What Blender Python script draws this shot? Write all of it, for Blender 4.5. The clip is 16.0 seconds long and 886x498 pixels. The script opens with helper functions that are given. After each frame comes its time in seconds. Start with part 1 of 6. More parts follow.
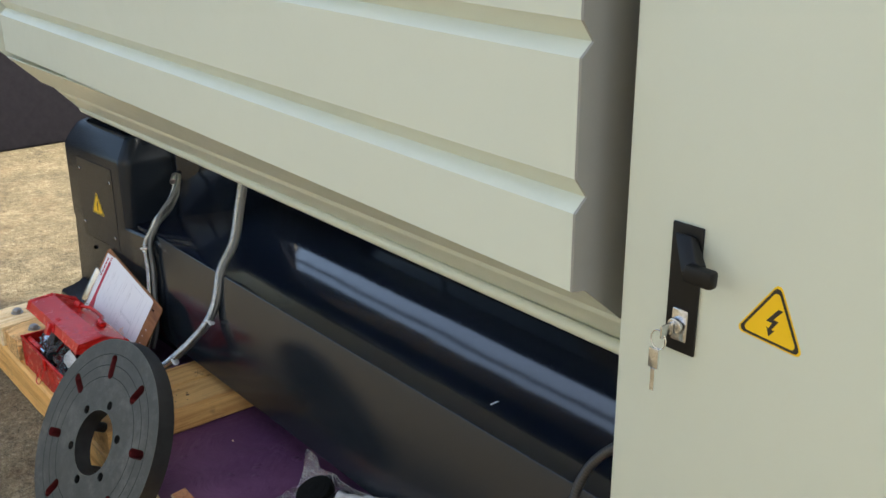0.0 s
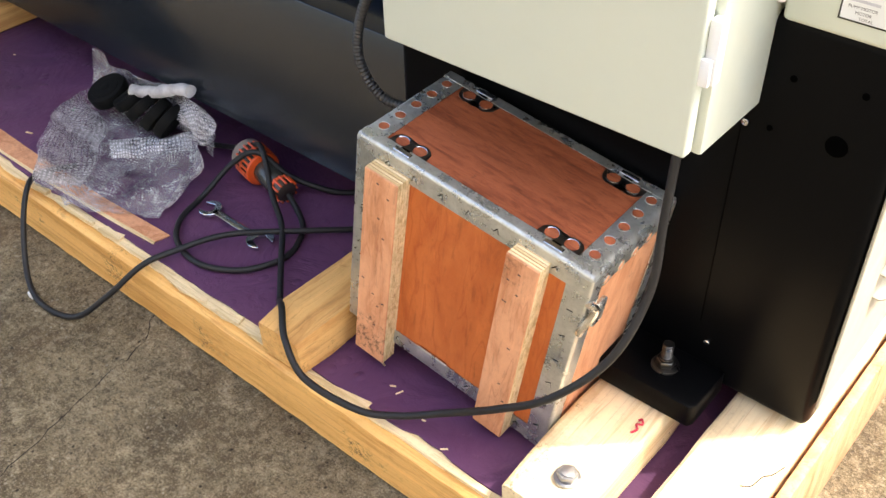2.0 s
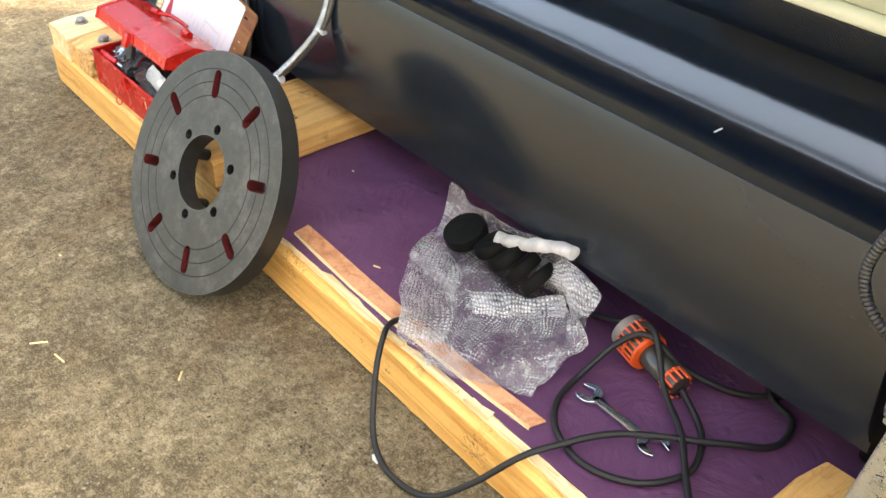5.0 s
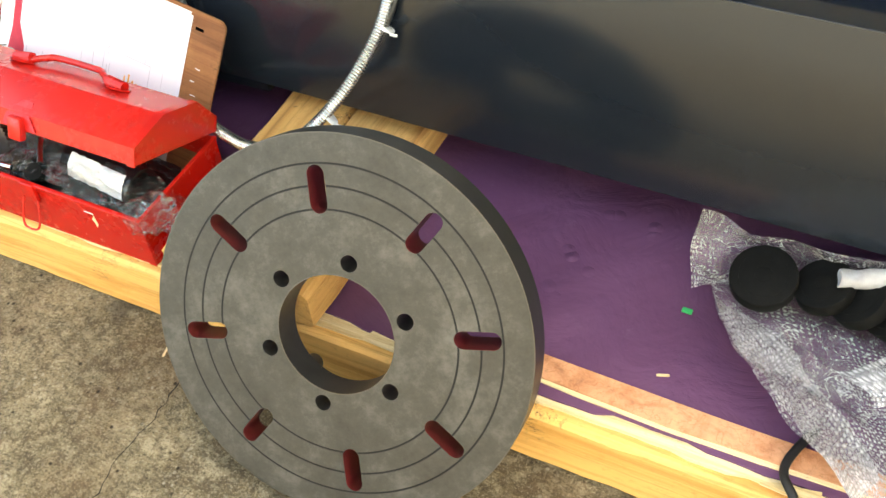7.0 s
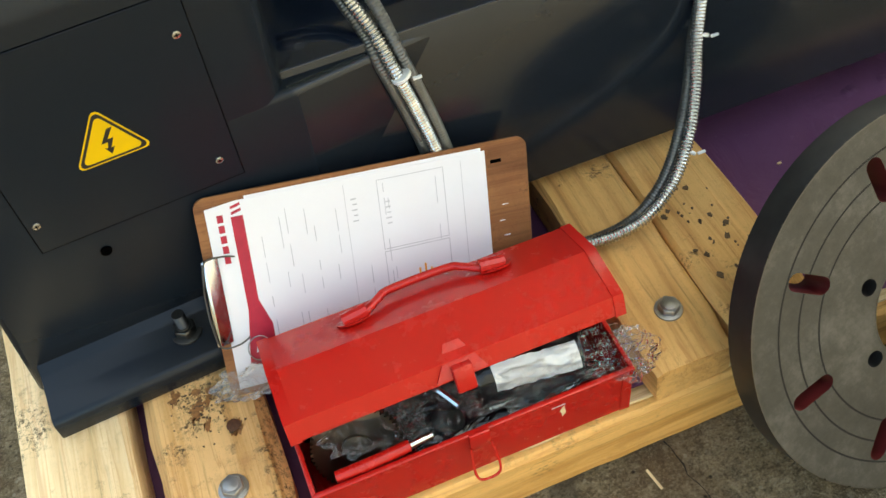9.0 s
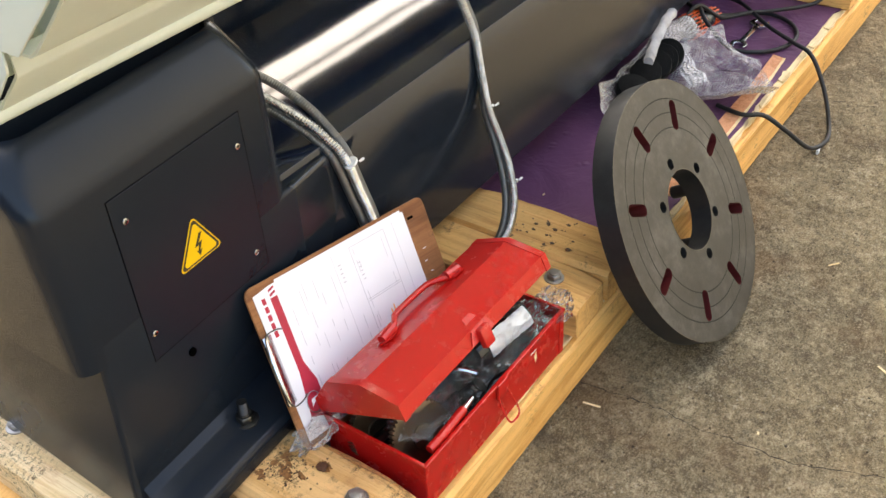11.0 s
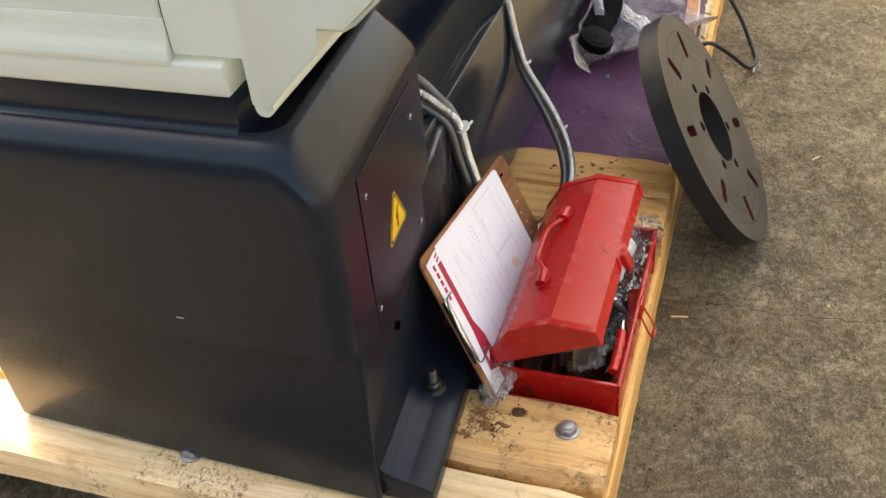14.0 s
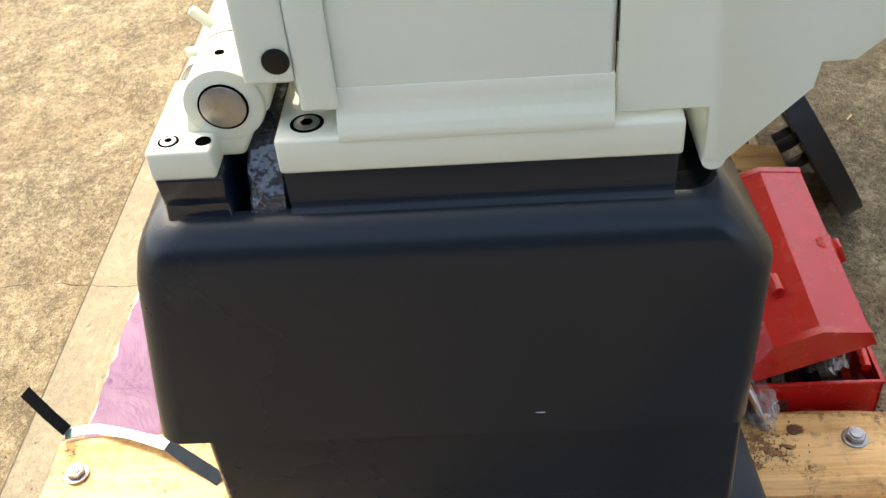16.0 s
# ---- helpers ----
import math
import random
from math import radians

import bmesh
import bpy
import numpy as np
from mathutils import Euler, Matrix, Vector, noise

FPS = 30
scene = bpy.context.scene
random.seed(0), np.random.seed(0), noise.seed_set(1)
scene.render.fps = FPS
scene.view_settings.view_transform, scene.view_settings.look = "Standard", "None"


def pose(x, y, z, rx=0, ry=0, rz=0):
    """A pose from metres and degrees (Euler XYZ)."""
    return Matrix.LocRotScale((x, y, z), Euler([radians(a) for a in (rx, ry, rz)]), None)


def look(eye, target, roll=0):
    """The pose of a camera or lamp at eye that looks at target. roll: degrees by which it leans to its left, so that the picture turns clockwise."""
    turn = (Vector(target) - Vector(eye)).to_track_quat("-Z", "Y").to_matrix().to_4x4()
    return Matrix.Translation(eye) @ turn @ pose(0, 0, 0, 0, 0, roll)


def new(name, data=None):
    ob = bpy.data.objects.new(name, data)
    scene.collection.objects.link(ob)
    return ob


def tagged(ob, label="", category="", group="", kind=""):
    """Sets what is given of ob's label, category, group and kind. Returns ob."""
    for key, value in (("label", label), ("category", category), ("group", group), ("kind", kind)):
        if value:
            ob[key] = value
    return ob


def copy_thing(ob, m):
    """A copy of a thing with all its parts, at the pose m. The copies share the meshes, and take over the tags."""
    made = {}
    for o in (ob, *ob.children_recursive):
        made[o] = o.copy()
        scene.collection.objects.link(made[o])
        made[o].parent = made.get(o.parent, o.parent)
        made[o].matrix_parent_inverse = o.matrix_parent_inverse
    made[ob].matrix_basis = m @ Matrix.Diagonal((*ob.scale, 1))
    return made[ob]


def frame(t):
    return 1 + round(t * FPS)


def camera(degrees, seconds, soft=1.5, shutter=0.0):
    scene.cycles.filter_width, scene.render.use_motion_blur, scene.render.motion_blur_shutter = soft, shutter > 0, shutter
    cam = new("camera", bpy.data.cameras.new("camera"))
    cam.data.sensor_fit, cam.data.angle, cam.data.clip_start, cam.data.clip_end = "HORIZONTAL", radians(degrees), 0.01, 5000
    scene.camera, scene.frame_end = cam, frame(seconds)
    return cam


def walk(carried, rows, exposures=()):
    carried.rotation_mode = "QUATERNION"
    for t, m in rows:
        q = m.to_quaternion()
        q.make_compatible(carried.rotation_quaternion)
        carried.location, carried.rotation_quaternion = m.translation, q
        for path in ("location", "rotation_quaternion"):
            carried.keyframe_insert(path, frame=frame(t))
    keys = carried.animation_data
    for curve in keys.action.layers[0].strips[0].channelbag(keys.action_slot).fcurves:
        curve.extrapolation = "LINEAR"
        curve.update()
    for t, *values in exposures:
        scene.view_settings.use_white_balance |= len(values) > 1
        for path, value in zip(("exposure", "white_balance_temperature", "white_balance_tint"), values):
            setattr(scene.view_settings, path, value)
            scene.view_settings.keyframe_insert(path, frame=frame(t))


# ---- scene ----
cam = camera(48.3, 16.0)
PATH = [
    (0, (2.51, -0.665, 1.242), (1.055, 0.524, 0.557), -0.4),
    (0.5, (2.554, -0.647, 1.197), (1.177, 0.551, 0.378), -1.0),
    (0.7, (2.564, -0.614, 1.174), (1.211, 0.577, 0.308), -1.9),
    (1, (2.557, -0.645, 1.17), (1.298, 0.58, 0.214), -1.4),
    (1.2, (2.561, -0.636, 1.148), (1.345, 0.581, 0.129), -1.7),
    (1.5, (2.57, -0.617, 1.111), (1.418, 0.568, -0.016), -2.0),
    (2, (2.57, -0.601, 1.072), (1.558, 0.545, -0.217), -1.5),
    (2.5, (2.565, -0.591, 1.05), (1.64, 0.543, -0.313), -0.4),
    (3, (2.555, -0.58, 1.038), (1.649, 0.546, -0.344), -0.2),
    (3.5, (2.532, -0.58, 1.029), (1.557, 0.535, -0.315), -0.6),
    (4, (2.47, -0.604, 1.042), (1.327, 0.451, -0.216), -1.5),
    (4.5, (2.346, -0.653, 1.075), (1.05, 0.321, -0.096), -1.3),
    (4.7, (2.267, -0.678, 1.089), (0.947, 0.284, -0.065), -0.7),
    (6.8, (1.226, -0.597, 1.020), (0.612, 0.587, -0.468), -2.8),
    (7, (1.118, -0.596, 1.013), (0.473, 0.567, -0.482), -4.8),
    (7.2, (0.989, -0.588, 1.010), (0.331, 0.565, -0.490), -6.3),
    (7.5, (0.794, -0.549, 1.026), (0.152, 0.563, -0.509), -8.7),
    (8, (0.509, -0.501, 1.074), (0.05, 0.615, -0.52), -9.8),
    (8.5, (0.276, -0.523, 1.067), (0.184, 0.706, -0.509), -8.5),
    (9, (0.117, -0.492, 1.061), (0.437, 0.703, -0.511), -8.6),
    (9.5, (-0.08, -0.505, 1.087), (0.68, 0.627, -0.377), -7.0),
    (10, (-0.3, -0.51, 1.139), (0.778, 0.511, -0.2), -5.2),
    (10.2, (-0.393, -0.539, 1.152), (0.771, 0.436, -0.15), -4.2),
    (12.3, (-0.578, -0.579, 1.080), (0.724, 0.408, -0.073), -4.8),
    (12.5, (-0.580, -0.584, 1.086), (0.722, 0.408, -0.063), -5.3),
    (13, (-0.670, -0.537, 1.082), (0.723, 0.364, -0.035), -5.4),
    (13.5, (-0.771, -0.363, 1.126), (0.678, 0.326, -0.068), -4.3),
    (14, (-0.829, -0.180, 1.136), (0.638, 0.392, -0.098), -6.0),
    (14.5, (-0.787, 0.039, 1.121), (0.676, 0.513, -0.157), -7.5),
    (15, (-0.777, 0.233, 1.127), (0.716, 0.554, -0.164), -6.7),
    (15.5, (-0.791, 0.392, 1.150), (0.734, 0.539, -0.135), -4.9),
    (16, (-0.781, 0.419, 1.155), (0.746, 0.539, -0.130), -5.5),
]
walk(cam, [(t, look(eye, target, roll)) for t, eye, target, roll in PATH],
     [(0, 1.2, 6800, 2), (0.5, 1.72, 6900, 2), (1.2, 1.90, 7050, 5), (2.0, 1.7, 7000, 9), (2.5, 1.5, 7200, 10), (3.0, 1.3, 7400, 10), (3.5, 1.3, 7500, 9), (4.0, 1.75, 7400, 6), (4.5, 2.2, 7800, 4), (6.8, 2.75, 8500, 0), (7, 2.80, 8600, -2),
      (7.5, 2.30, 8500, -7), (8, 1.84, 8450, -5), (8.5, 1.52, 8300, -5), (9, 1.92, 8000, -6), (10, 2.1, 7800, 4), (12.5, 2.08, 8000, 6), (13.5, 2.07, 8050, 6), (14, 1.80, 8150, 7), (14.5, 1.56, 8200, 8), (15, 1.54, 7800, 7), (15.5, 1.68, 7450, 5), (16, 1.60, 7450, 5)])

# ---- world and light ----
world = bpy.data.worlds.new("world")
scene.world = world
world.use_nodes = True
wn = world.node_tree.nodes
sky = wn.new("ShaderNodeTexSky")
sky.sky_type, sky.sun_disc = "NISHITA", False
SUN_ELEVATION, SUN_DIR = radians(54), Vector((0.725, 0.69, 0)).normalized()
sky.air_density, sky.dust_density, sky.ozone_density = 0.8, 4.0, 0.4
sky.sun_elevation = SUN_ELEVATION
sky.sun_rotation = math.atan2(SUN_DIR.x, SUN_DIR.y)
wn["Background"].inputs["Strength"].default_value = 0.24
world.node_tree.links.new(sky.outputs[0], wn["Background"].inputs["Color"])
sun = new("sun", bpy.data.lights.new("sun", "SUN"))
sun.data.energy, sun.data.angle, sun.data.color = 1.8, radians(0.5), (1.0, 0.965, 0.905)
sun_from = SUN_DIR * math.cos(SUN_ELEVATION) + Vector((0, 0, math.sin(SUN_ELEVATION)))
sun.matrix_world = look(sun_from * 20, (0, 0, 0))


# ---- materials ----
def material(name, rough=0.5, metal=0.0, **inputs):
    m = bpy.data.materials.new(name)
    m.use_nodes = True
    b = m.node_tree.nodes["Principled BSDF"]
    b.inputs["Roughness"].default_value, b.inputs["Metallic"].default_value = rough, metal
    for key, value in inputs.items():
        b.inputs[key.replace("_", " ")].default_value = value
    return m, m.node_tree.nodes, m.node_tree.links, b


def rgb(c):
    return (*c, 1.0)


def coords(nodes, links, stretch=(1, 1, 1), vary=False):
    tc, mp = nodes.new("ShaderNodeTexCoord"), nodes.new("ShaderNodeMapping")
    links.new(tc.outputs["Object"], mp.inputs["Vector"])
    mp.inputs["Scale"].default_value = stretch
    if vary:
        info, mul = nodes.new("ShaderNodeObjectInfo"), nodes.new("ShaderNodeMath")
        mul.operation = "MULTIPLY"
        mul.inputs[1].default_value = 13.0
        links.new(info.outputs["Random"], mul.inputs[0])
        links.new(mul.outputs[0], mp.inputs["Location"])
    return mp.outputs["Vector"]


def noise_tex(nodes, links, vec, scale, detail=6.0, rough=0.6, distort=0.0):
    n = nodes.new("ShaderNodeTexNoise")
    for key, value in (("Scale", scale), ("Detail", detail), ("Roughness", rough), ("Distortion", distort)):
        n.inputs[key].default_value = value
    links.new(vec, n.inputs["Vector"])
    return n.outputs["Fac"]


def ramp(nodes, links, fac, *stops):
    r = nodes.new("ShaderNodeValToRGB")
    while len(r.color_ramp.elements) < len(stops):
        r.color_ramp.elements.new(0.5)
    for e, (p, c) in zip(r.color_ramp.elements, stops):
        e.position, e.color = p, rgb(c) if len(c) == 3 else c
    links.new(fac, r.inputs["Fac"])
    return r.outputs["Color"]


def mix(nodes, links, fac, a, b, mode="MIX"):
    m = nodes.new("ShaderNodeMix")
    m.data_type, m.blend_type = "RGBA", mode
    for sock, v in ((m.inputs[0], fac), (m.inputs[6], a), (m.inputs[7], b)):
        if isinstance(v, (int, float)):
            sock.default_value = v
        elif isinstance(v, tuple):
            sock.default_value = rgb(v)
        else:
            links.new(v, sock)
    return m.outputs[2]


def math_node(nodes, links, op, a, b=None):
    m = nodes.new("ShaderNodeMath")
    m.operation = op
    for sock, v in zip(m.inputs, (a, b)):
        if isinstance(v, (int, float)):
            sock.default_value = v
        elif v is not None:
            links.new(v, sock)
    return m.outputs[0]


def bump(nodes, links, b, height, strength, distance=0.001):
    n = nodes.new("ShaderNodeBump")
    n.inputs["Strength"].default_value, n.inputs["Distance"].default_value = strength, distance
    links.new(height, n.inputs["Height"])
    links.new(n.outputs["Normal"], b.inputs["Normal"])


def paint(name, c, rough=0.35, peel=0.25, peel_scale=180, dirt=0.25, dirt_c=None, coat=0.0, spec=0.35, vary=0.3, depth=0.0006):
    """Painted metal: faint large stains, orange peel."""
    m, n, l, b = material(name, rough)
    v = coords(n, l)
    big = noise_tex(n, l, v, 2.3, 5)
    fine = noise_tex(n, l, v, 28, 6, 0.7)
    dark = dirt_c or tuple(x * 0.6 for x in c)
    col = mix(n, l, ramp(n, l, big, (0.38, (0, 0, 0)), (0.75, (dirt,) * 3)), c, dark)
    col = mix(n, l, ramp(n, l, fine, (0.55, (0, 0, 0)), (0.8, (dirt * 0.8,) * 3)), col, dark)
    l.new(col, b.inputs["Base Color"])
    l.new(ramp(n, l, big if vary < 0.2 else fine, (0.3, (rough * (1 - vary * 0.7),) * 3), (0.8, (min(1, rough * (1 + vary)),) * 3)), b.inputs["Roughness"])
    if coat:
        b.inputs["Coat Weight"].default_value, b.inputs["Coat Roughness"].default_value = coat, 0.12
    b.inputs["Specular IOR Level"].default_value = spec
    bump(n, l, b, noise_tex(n, l, v, peel_scale, 2, 0.4), peel, depth)
    return m


def pine(name, c1, c2, axis, dirt=0.5, scale=1.0, specks=0.0, along=1.3):
    """Sawn softwood: broad growth bands, fine fibres and resin lines along an axis, stains, knots and mildew."""
    m, n, l, b = material(name, 0.62)
    b.inputs["Specular IOR Level"].default_value = 0.3
    s = [26 * scale] * 3
    s["xyz".index(axis)] = along * scale
    v = coords(n, l, tuple(s), vary=True)
    grain = noise_tex(n, l, v, 1.5, 9, 0.66, 0.5)
    deep = tuple(x * 0.62 for x in c2)
    col = ramp(n, l, grain, (0.30, deep), (0.40, c2), (0.52, c1), (0.72, tuple(min(1, x * 1.16) for x in c1)))
    s2 = [x * 7 for x in s]
    s2["xyz".index(axis)] = 3 * along * scale
    pores = noise_tex(n, l, coords(n, l, tuple(s2), vary=True), 1.0, 5, 0.7)
    col = mix(n, l, ramp(n, l, pores, (0.30, (0.6,) * 3), (0.43, (0, 0, 0))), col, tuple(x * 0.55 for x in c2))
    col = mix(n, l, ramp(n, l, pores, (0.58, (0, 0, 0)), (0.70, (0.35,) * 3)), col, tuple(min(1, x * 1.3) for x in c1))
    s3 = [x * 1.8 for x in s]
    s3["xyz".index(axis)] = 0.8 * along * scale
    line = noise_tex(n, l, coords(n, l, tuple(s3), vary=True), 1.0, 3, 0.5, 0.6)
    col = mix(n, l, ramp(n, l, line, (0.485, (0, 0, 0)), (0.50, (0.42,) * 3), (0.515, (0, 0, 0))), col, (c2[0] * 0.72, c2[1] * 0.5, c2[2] * 0.4))
    v2 = coords(n, l, vary=True)
    fuzz = noise_tex(n, l, v2, 110, 8, 0.85)
    col = mix(n, l, ramp(n, l, fuzz, (0.36, (0.30,) * 3), (0.47, (0, 0, 0))), col, tuple(x * 0.6 for x in c2))
    stain = noise_tex(n, l, v2, 9, 12, 0.78)
    col = mix(n, l, ramp(n, l, stain, (0.63 - 0.1 * dirt, (0, 0, 0)), (0.72 - 0.1 * dirt, (dirt,) * 3)), col, (0.09, 0.042, 0.015))
    vor = n.new("ShaderNodeTexVoronoi")
    vor.inputs["Scale"].default_value = 6
    l.new(v2, vor.inputs["Vector"])
    col = mix(n, l, ramp(n, l, vor.outputs["Distance"], (0.03, (0.8,) * 3), (0.075, (0, 0, 0))), col, (0.13, 0.052, 0.018))
    if specks:
        # mildew: fine dark specks in clusters
        cluster = noise_tex(n, l, v2, 6.5, 6, 0.7)
        speck = noise_tex(n, l, v2, 150, 8, 0.85)
        k = 0.62 - 0.10 * specks
        f = math_node(n, l, "MULTIPLY", ramp(n, l, cluster, (k, (0, 0, 0)), (k + 0.06, (1, 1, 1))), ramp(n, l, speck, (0.50, (0, 0, 0)), (0.58, (0.9,) * 3)))
        col = mix(n, l, f, col, (0.040, 0.026, 0.012))
        blush = noise_tex(n, l, v2, 11, 7, 0.7)
        col = mix(n, l, ramp(n, l, blush, (0.56, (0, 0, 0)), (0.70, (0.5 * specks,) * 3)), col, (c2[0] * 0.62, c2[1] * 0.42, c2[2] * 0.4))
    l.new(col, b.inputs["Base Color"])
    bump(n, l, b, math_node(n, l, "ADD", grain, math_node(n, l, "ADD", math_node(n, l, "MULTIPLY", pores, 0.6), math_node(n, l, "MULTIPLY", fuzz, 0.3))), 0.7, 0.0018)
    return m


def metal(name, c, rough=0.3, scratch=0.3, scale=60):
    m, n, l, b = material(name, rough, 1.0)
    v = coords(n, l)
    f = noise_tex(n, l, v, scale, 6, 0.7)
    l.new(ramp(n, l, f, (0.3, tuple(x * 0.7 for x in c)), (0.7, c)), b.inputs["Base Color"])
    l.new(ramp(n, l, f, (0.3, (rough * 0.7,) * 3), (0.75, (min(1, rough * 1.6),) * 3)), b.inputs["Roughness"])
    bump(n, l, b, f, scratch, 0.0004)
    return m


def plain(name, c, rough=0.5, metal_=0.0, vary=0.25, scale=40, b_strength=0.2, spec=0.5):
    m, n, l, b = material(name, rough, metal_)
    b.inputs["Specular IOR Level"].default_value = spec
    v = coords(n, l)
    f = noise_tex(n, l, v, scale, 5, 0.65)
    l.new(ramp(n, l, f, (0.3, tuple(x * (1 - vary) for x in c)), (0.7, c)), b.inputs["Base Color"])
    bump(n, l, b, f, b_strength, 0.0006)
    return m


def concrete():
    """Worn yard slab: fractal stains with crisp edges, pale worn grit, dark pits and a trowelled strip along the joint."""
    m, n, l, b = material("worn_concrete", 0.88)
    b.inputs["Specular IOR Level"].default_value = 0.25
    v = coords(n, l)
    broad = noise_tex(n, l, v, 1.7, 12, 0.62)
    stain = noise_tex(n, l, v, 5.5, 15, 0.72)
    blot = noise_tex(n, l, v, 17, 15, 0.80)
    grit = noise_tex(n, l, v, 120, 8, 0.85)
    sand = noise_tex(n, l, v, 300, 4, 0.8)
    brush = noise_tex(n, l, coords(n, l, (0.34, 1.0, 1.0)), 330, 3, 0.7, 0.4)
    col = ramp(n, l, stain, (0.34, (0.131, 0.099, 0.056)), (0.45, (0.191, 0.148, 0.083)), (0.54, (0.258, 0.204, 0.119)), (0.64, (0.365, 0.296, 0.182)))
    col = mix(n, l, ramp(n, l, broad, (0.48, (0, 0, 0)), (0.60, (0.36,) * 3)), col, (0.100, 0.081, 0.052))
    col = mix(n, l, ramp(n, l, blot, (0.42, (0.50,) * 3), (0.462, (0, 0, 0))), col, (0.062, 0.050, 0.032))
    col = mix(n, l, ramp(n, l, blot, (0.535, (0, 0, 0)), (0.58, (0.60,) * 3)), col, (0.44, 0.372, 0.245))
    col = mix(n, l, ramp(n, l, grit, (0.40, (0.8,) * 3), (0.47, (0, 0, 0))), col, (0.050, 0.040, 0.026))
    col = mix(n, l, ramp(n, l, grit, (0.545, (0, 0, 0)), (0.62, (0.62,) * 3)), col, (0.42, 0.374, 0.268))
    col = mix(n, l, ramp(n, l, sand, (0.38, (0.75,) * 3), (0.46, (0, 0, 0))), col, (0.055, 0.044, 0.028))
    col = mix(n, l, ramp(n, l, sand, (0.55, (0, 0, 0)), (0.62, (0.55,) * 3)), col, (0.46, 0.40, 0.28))
    col = mix(n, l, ramp(n, l, brush, (0.40, (0.42,) * 3), (0.47, (0, 0, 0))), col, (0.060, 0.048, 0.031))
    worm = noise_tex(n, l, v, 62, 5, 0.62)
    col = mix(n, l, ramp(n, l, worm, (0.40, (0.36,) * 3), (0.445, (0, 0, 0))), col, (0.060, 0.046, 0.028))
    col = mix(n, l, ramp(n, l, worm, (0.555, (0, 0, 0)), (0.61, (0.26,) * 3)), col, (0.47, 0.41, 0.285))
    rust = noise_tex(n, l, v, 3.1, 8, 0.66)
    col = mix(n, l, ramp(n, l, rust, (0.54, (0, 0, 0)), (0.68, (0.35,) * 3)), col, (0.16, 0.085, 0.038))
    # pits and stone grains
    pit = n.new("ShaderNodeTexVoronoi")
    pit.inputs["Scale"].default_value = 48
    l.new(v, pit.inputs["Vector"])
    hole = math_node(n, l, "MULTIPLY", ramp(n, l, pit.outputs["Distance"], (0.07, (1, 1, 1)), (0.13, (0, 0, 0))), ramp(n, l, noise_tex(n, l, v, 14, 3), (0.45, (0, 0, 0)), (0.52, (0.9,) * 3)))
    col = mix(n, l, hole, col, (0.028, 0.022, 0.015))
    stone = n.new("ShaderNodeTexVoronoi")
    stone.inputs["Scale"].default_value = 85
    l.new(v, stone.inputs["Vector"])
    chip = math_node(n, l, "MULTIPLY", ramp(n, l, stone.outputs["Distance"], (0.16, (1, 1, 1)), (0.24, (0, 0, 0))), ramp(n, l, noise_tex(n, l, v, 9, 6, 0.7), (0.52, (0, 0, 0)), (0.60, (0.55,) * 3)))
    col = mix(n, l, chip, col, (0.44, 0.40, 0.31))
    # oil spots
    spots = noise_tex(n, l, v, 4.2, 6, 0.55)
    col = mix(n, l, ramp(n, l, spots, (0.66, (0, 0, 0)), (0.72, (0.65,) * 3)), col, (0.045, 0.037, 0.028))
    # smooth paler strip trowelled along the slab joint
    sep = n.new("ShaderNodeSeparateXYZ")
    l.new(v, sep.inputs[0])
    wob = math_node(n, l, "ADD", sep.outputs[1], math_node(n, l, "MULTIPLY", noise_tex(n, l, v, 6, 8, 0.7), 0.06))
    strip = math_node(n, l, "MULTIPLY", math_node(n, l, "GREATER_THAN", wob, 1.085), math_node(n, l, "LESS_THAN", sep.outputs[1], 1.168))
    col = mix(n, l, math_node(n, l, "MULTIPLY", strip, 0.55), col, (0.36, 0.325, 0.245))
    l.new(col, b.inputs["Base Color"])
    h = math_node(n, l, "ADD", math_node(n, l, "MULTIPLY", worm, 1.2), math_node(n, l, "MULTIPLY", grit, 0.8))
    h = math_node(n, l, "SUBTRACT", h, math_node(n, l, "MULTIPLY", hole, 1.5))
    bump(n, l, b, h, 1.0, 0.008)
    return m


CONCRETE = concrete()
NAVY = paint("navy_machine_paint", (0.0100, 0.0138, 0.0195), 0.18, 0.10, 120, 0.10, (0.015, 0.018, 0.022), 0.0, 0.50, 0.15)
NAVY_SATIN = paint("navy_satin_paint", (0.0098, 0.0140, 0.0203), 0.26, 0.12, 120, 0.05, (0.013, 0.017, 0.022), 0.0, 0.25, 0.15)
NAVY_CAST = paint("navy_cast_paint", (0.006, 0.010, 0.020), 0.08, 0.6, 5, 0.2, (0.010, 0.014, 0.022), 0.0, 0.5, 0.15, 0.0013)
ROUGH_CAST = paint("rough_cast_navy", (0.02, 0.026, 0.04), 0.22, 1.0, 130, 0.3, (0.03, 0.036, 0.045), 0.0, 1.0, 0.3, 0.0035)
CREAM = paint("cream_machine_paint", (0.580, 0.625, 0.538), 0.38, 0.18, 220, 0.1, (0.52, 0.51, 0.40))
CREAM_CAST = paint("cream_cast_paint", (0.575, 0.585, 0.475), 0.42, 0.5, 110, 0.15, (0.5, 0.48, 0.38))
RED = paint("red_toolbox_paint", (0.49, 0.010, 0.008), 0.26, 0.2, 120, 0.3, (0.28, 0.004, 0.006), 0.0, 0.5)
PINE_X = pine("pine_along", (0.78, 0.45, 0.15), (0.62, 0.31, 0.082), "x", 0.45, specks=0.45)
PINE_Y = pine("pine_across", (0.71, 0.41, 0.145), (0.58, 0.30, 0.095), "y", 0.35, specks=0.35)
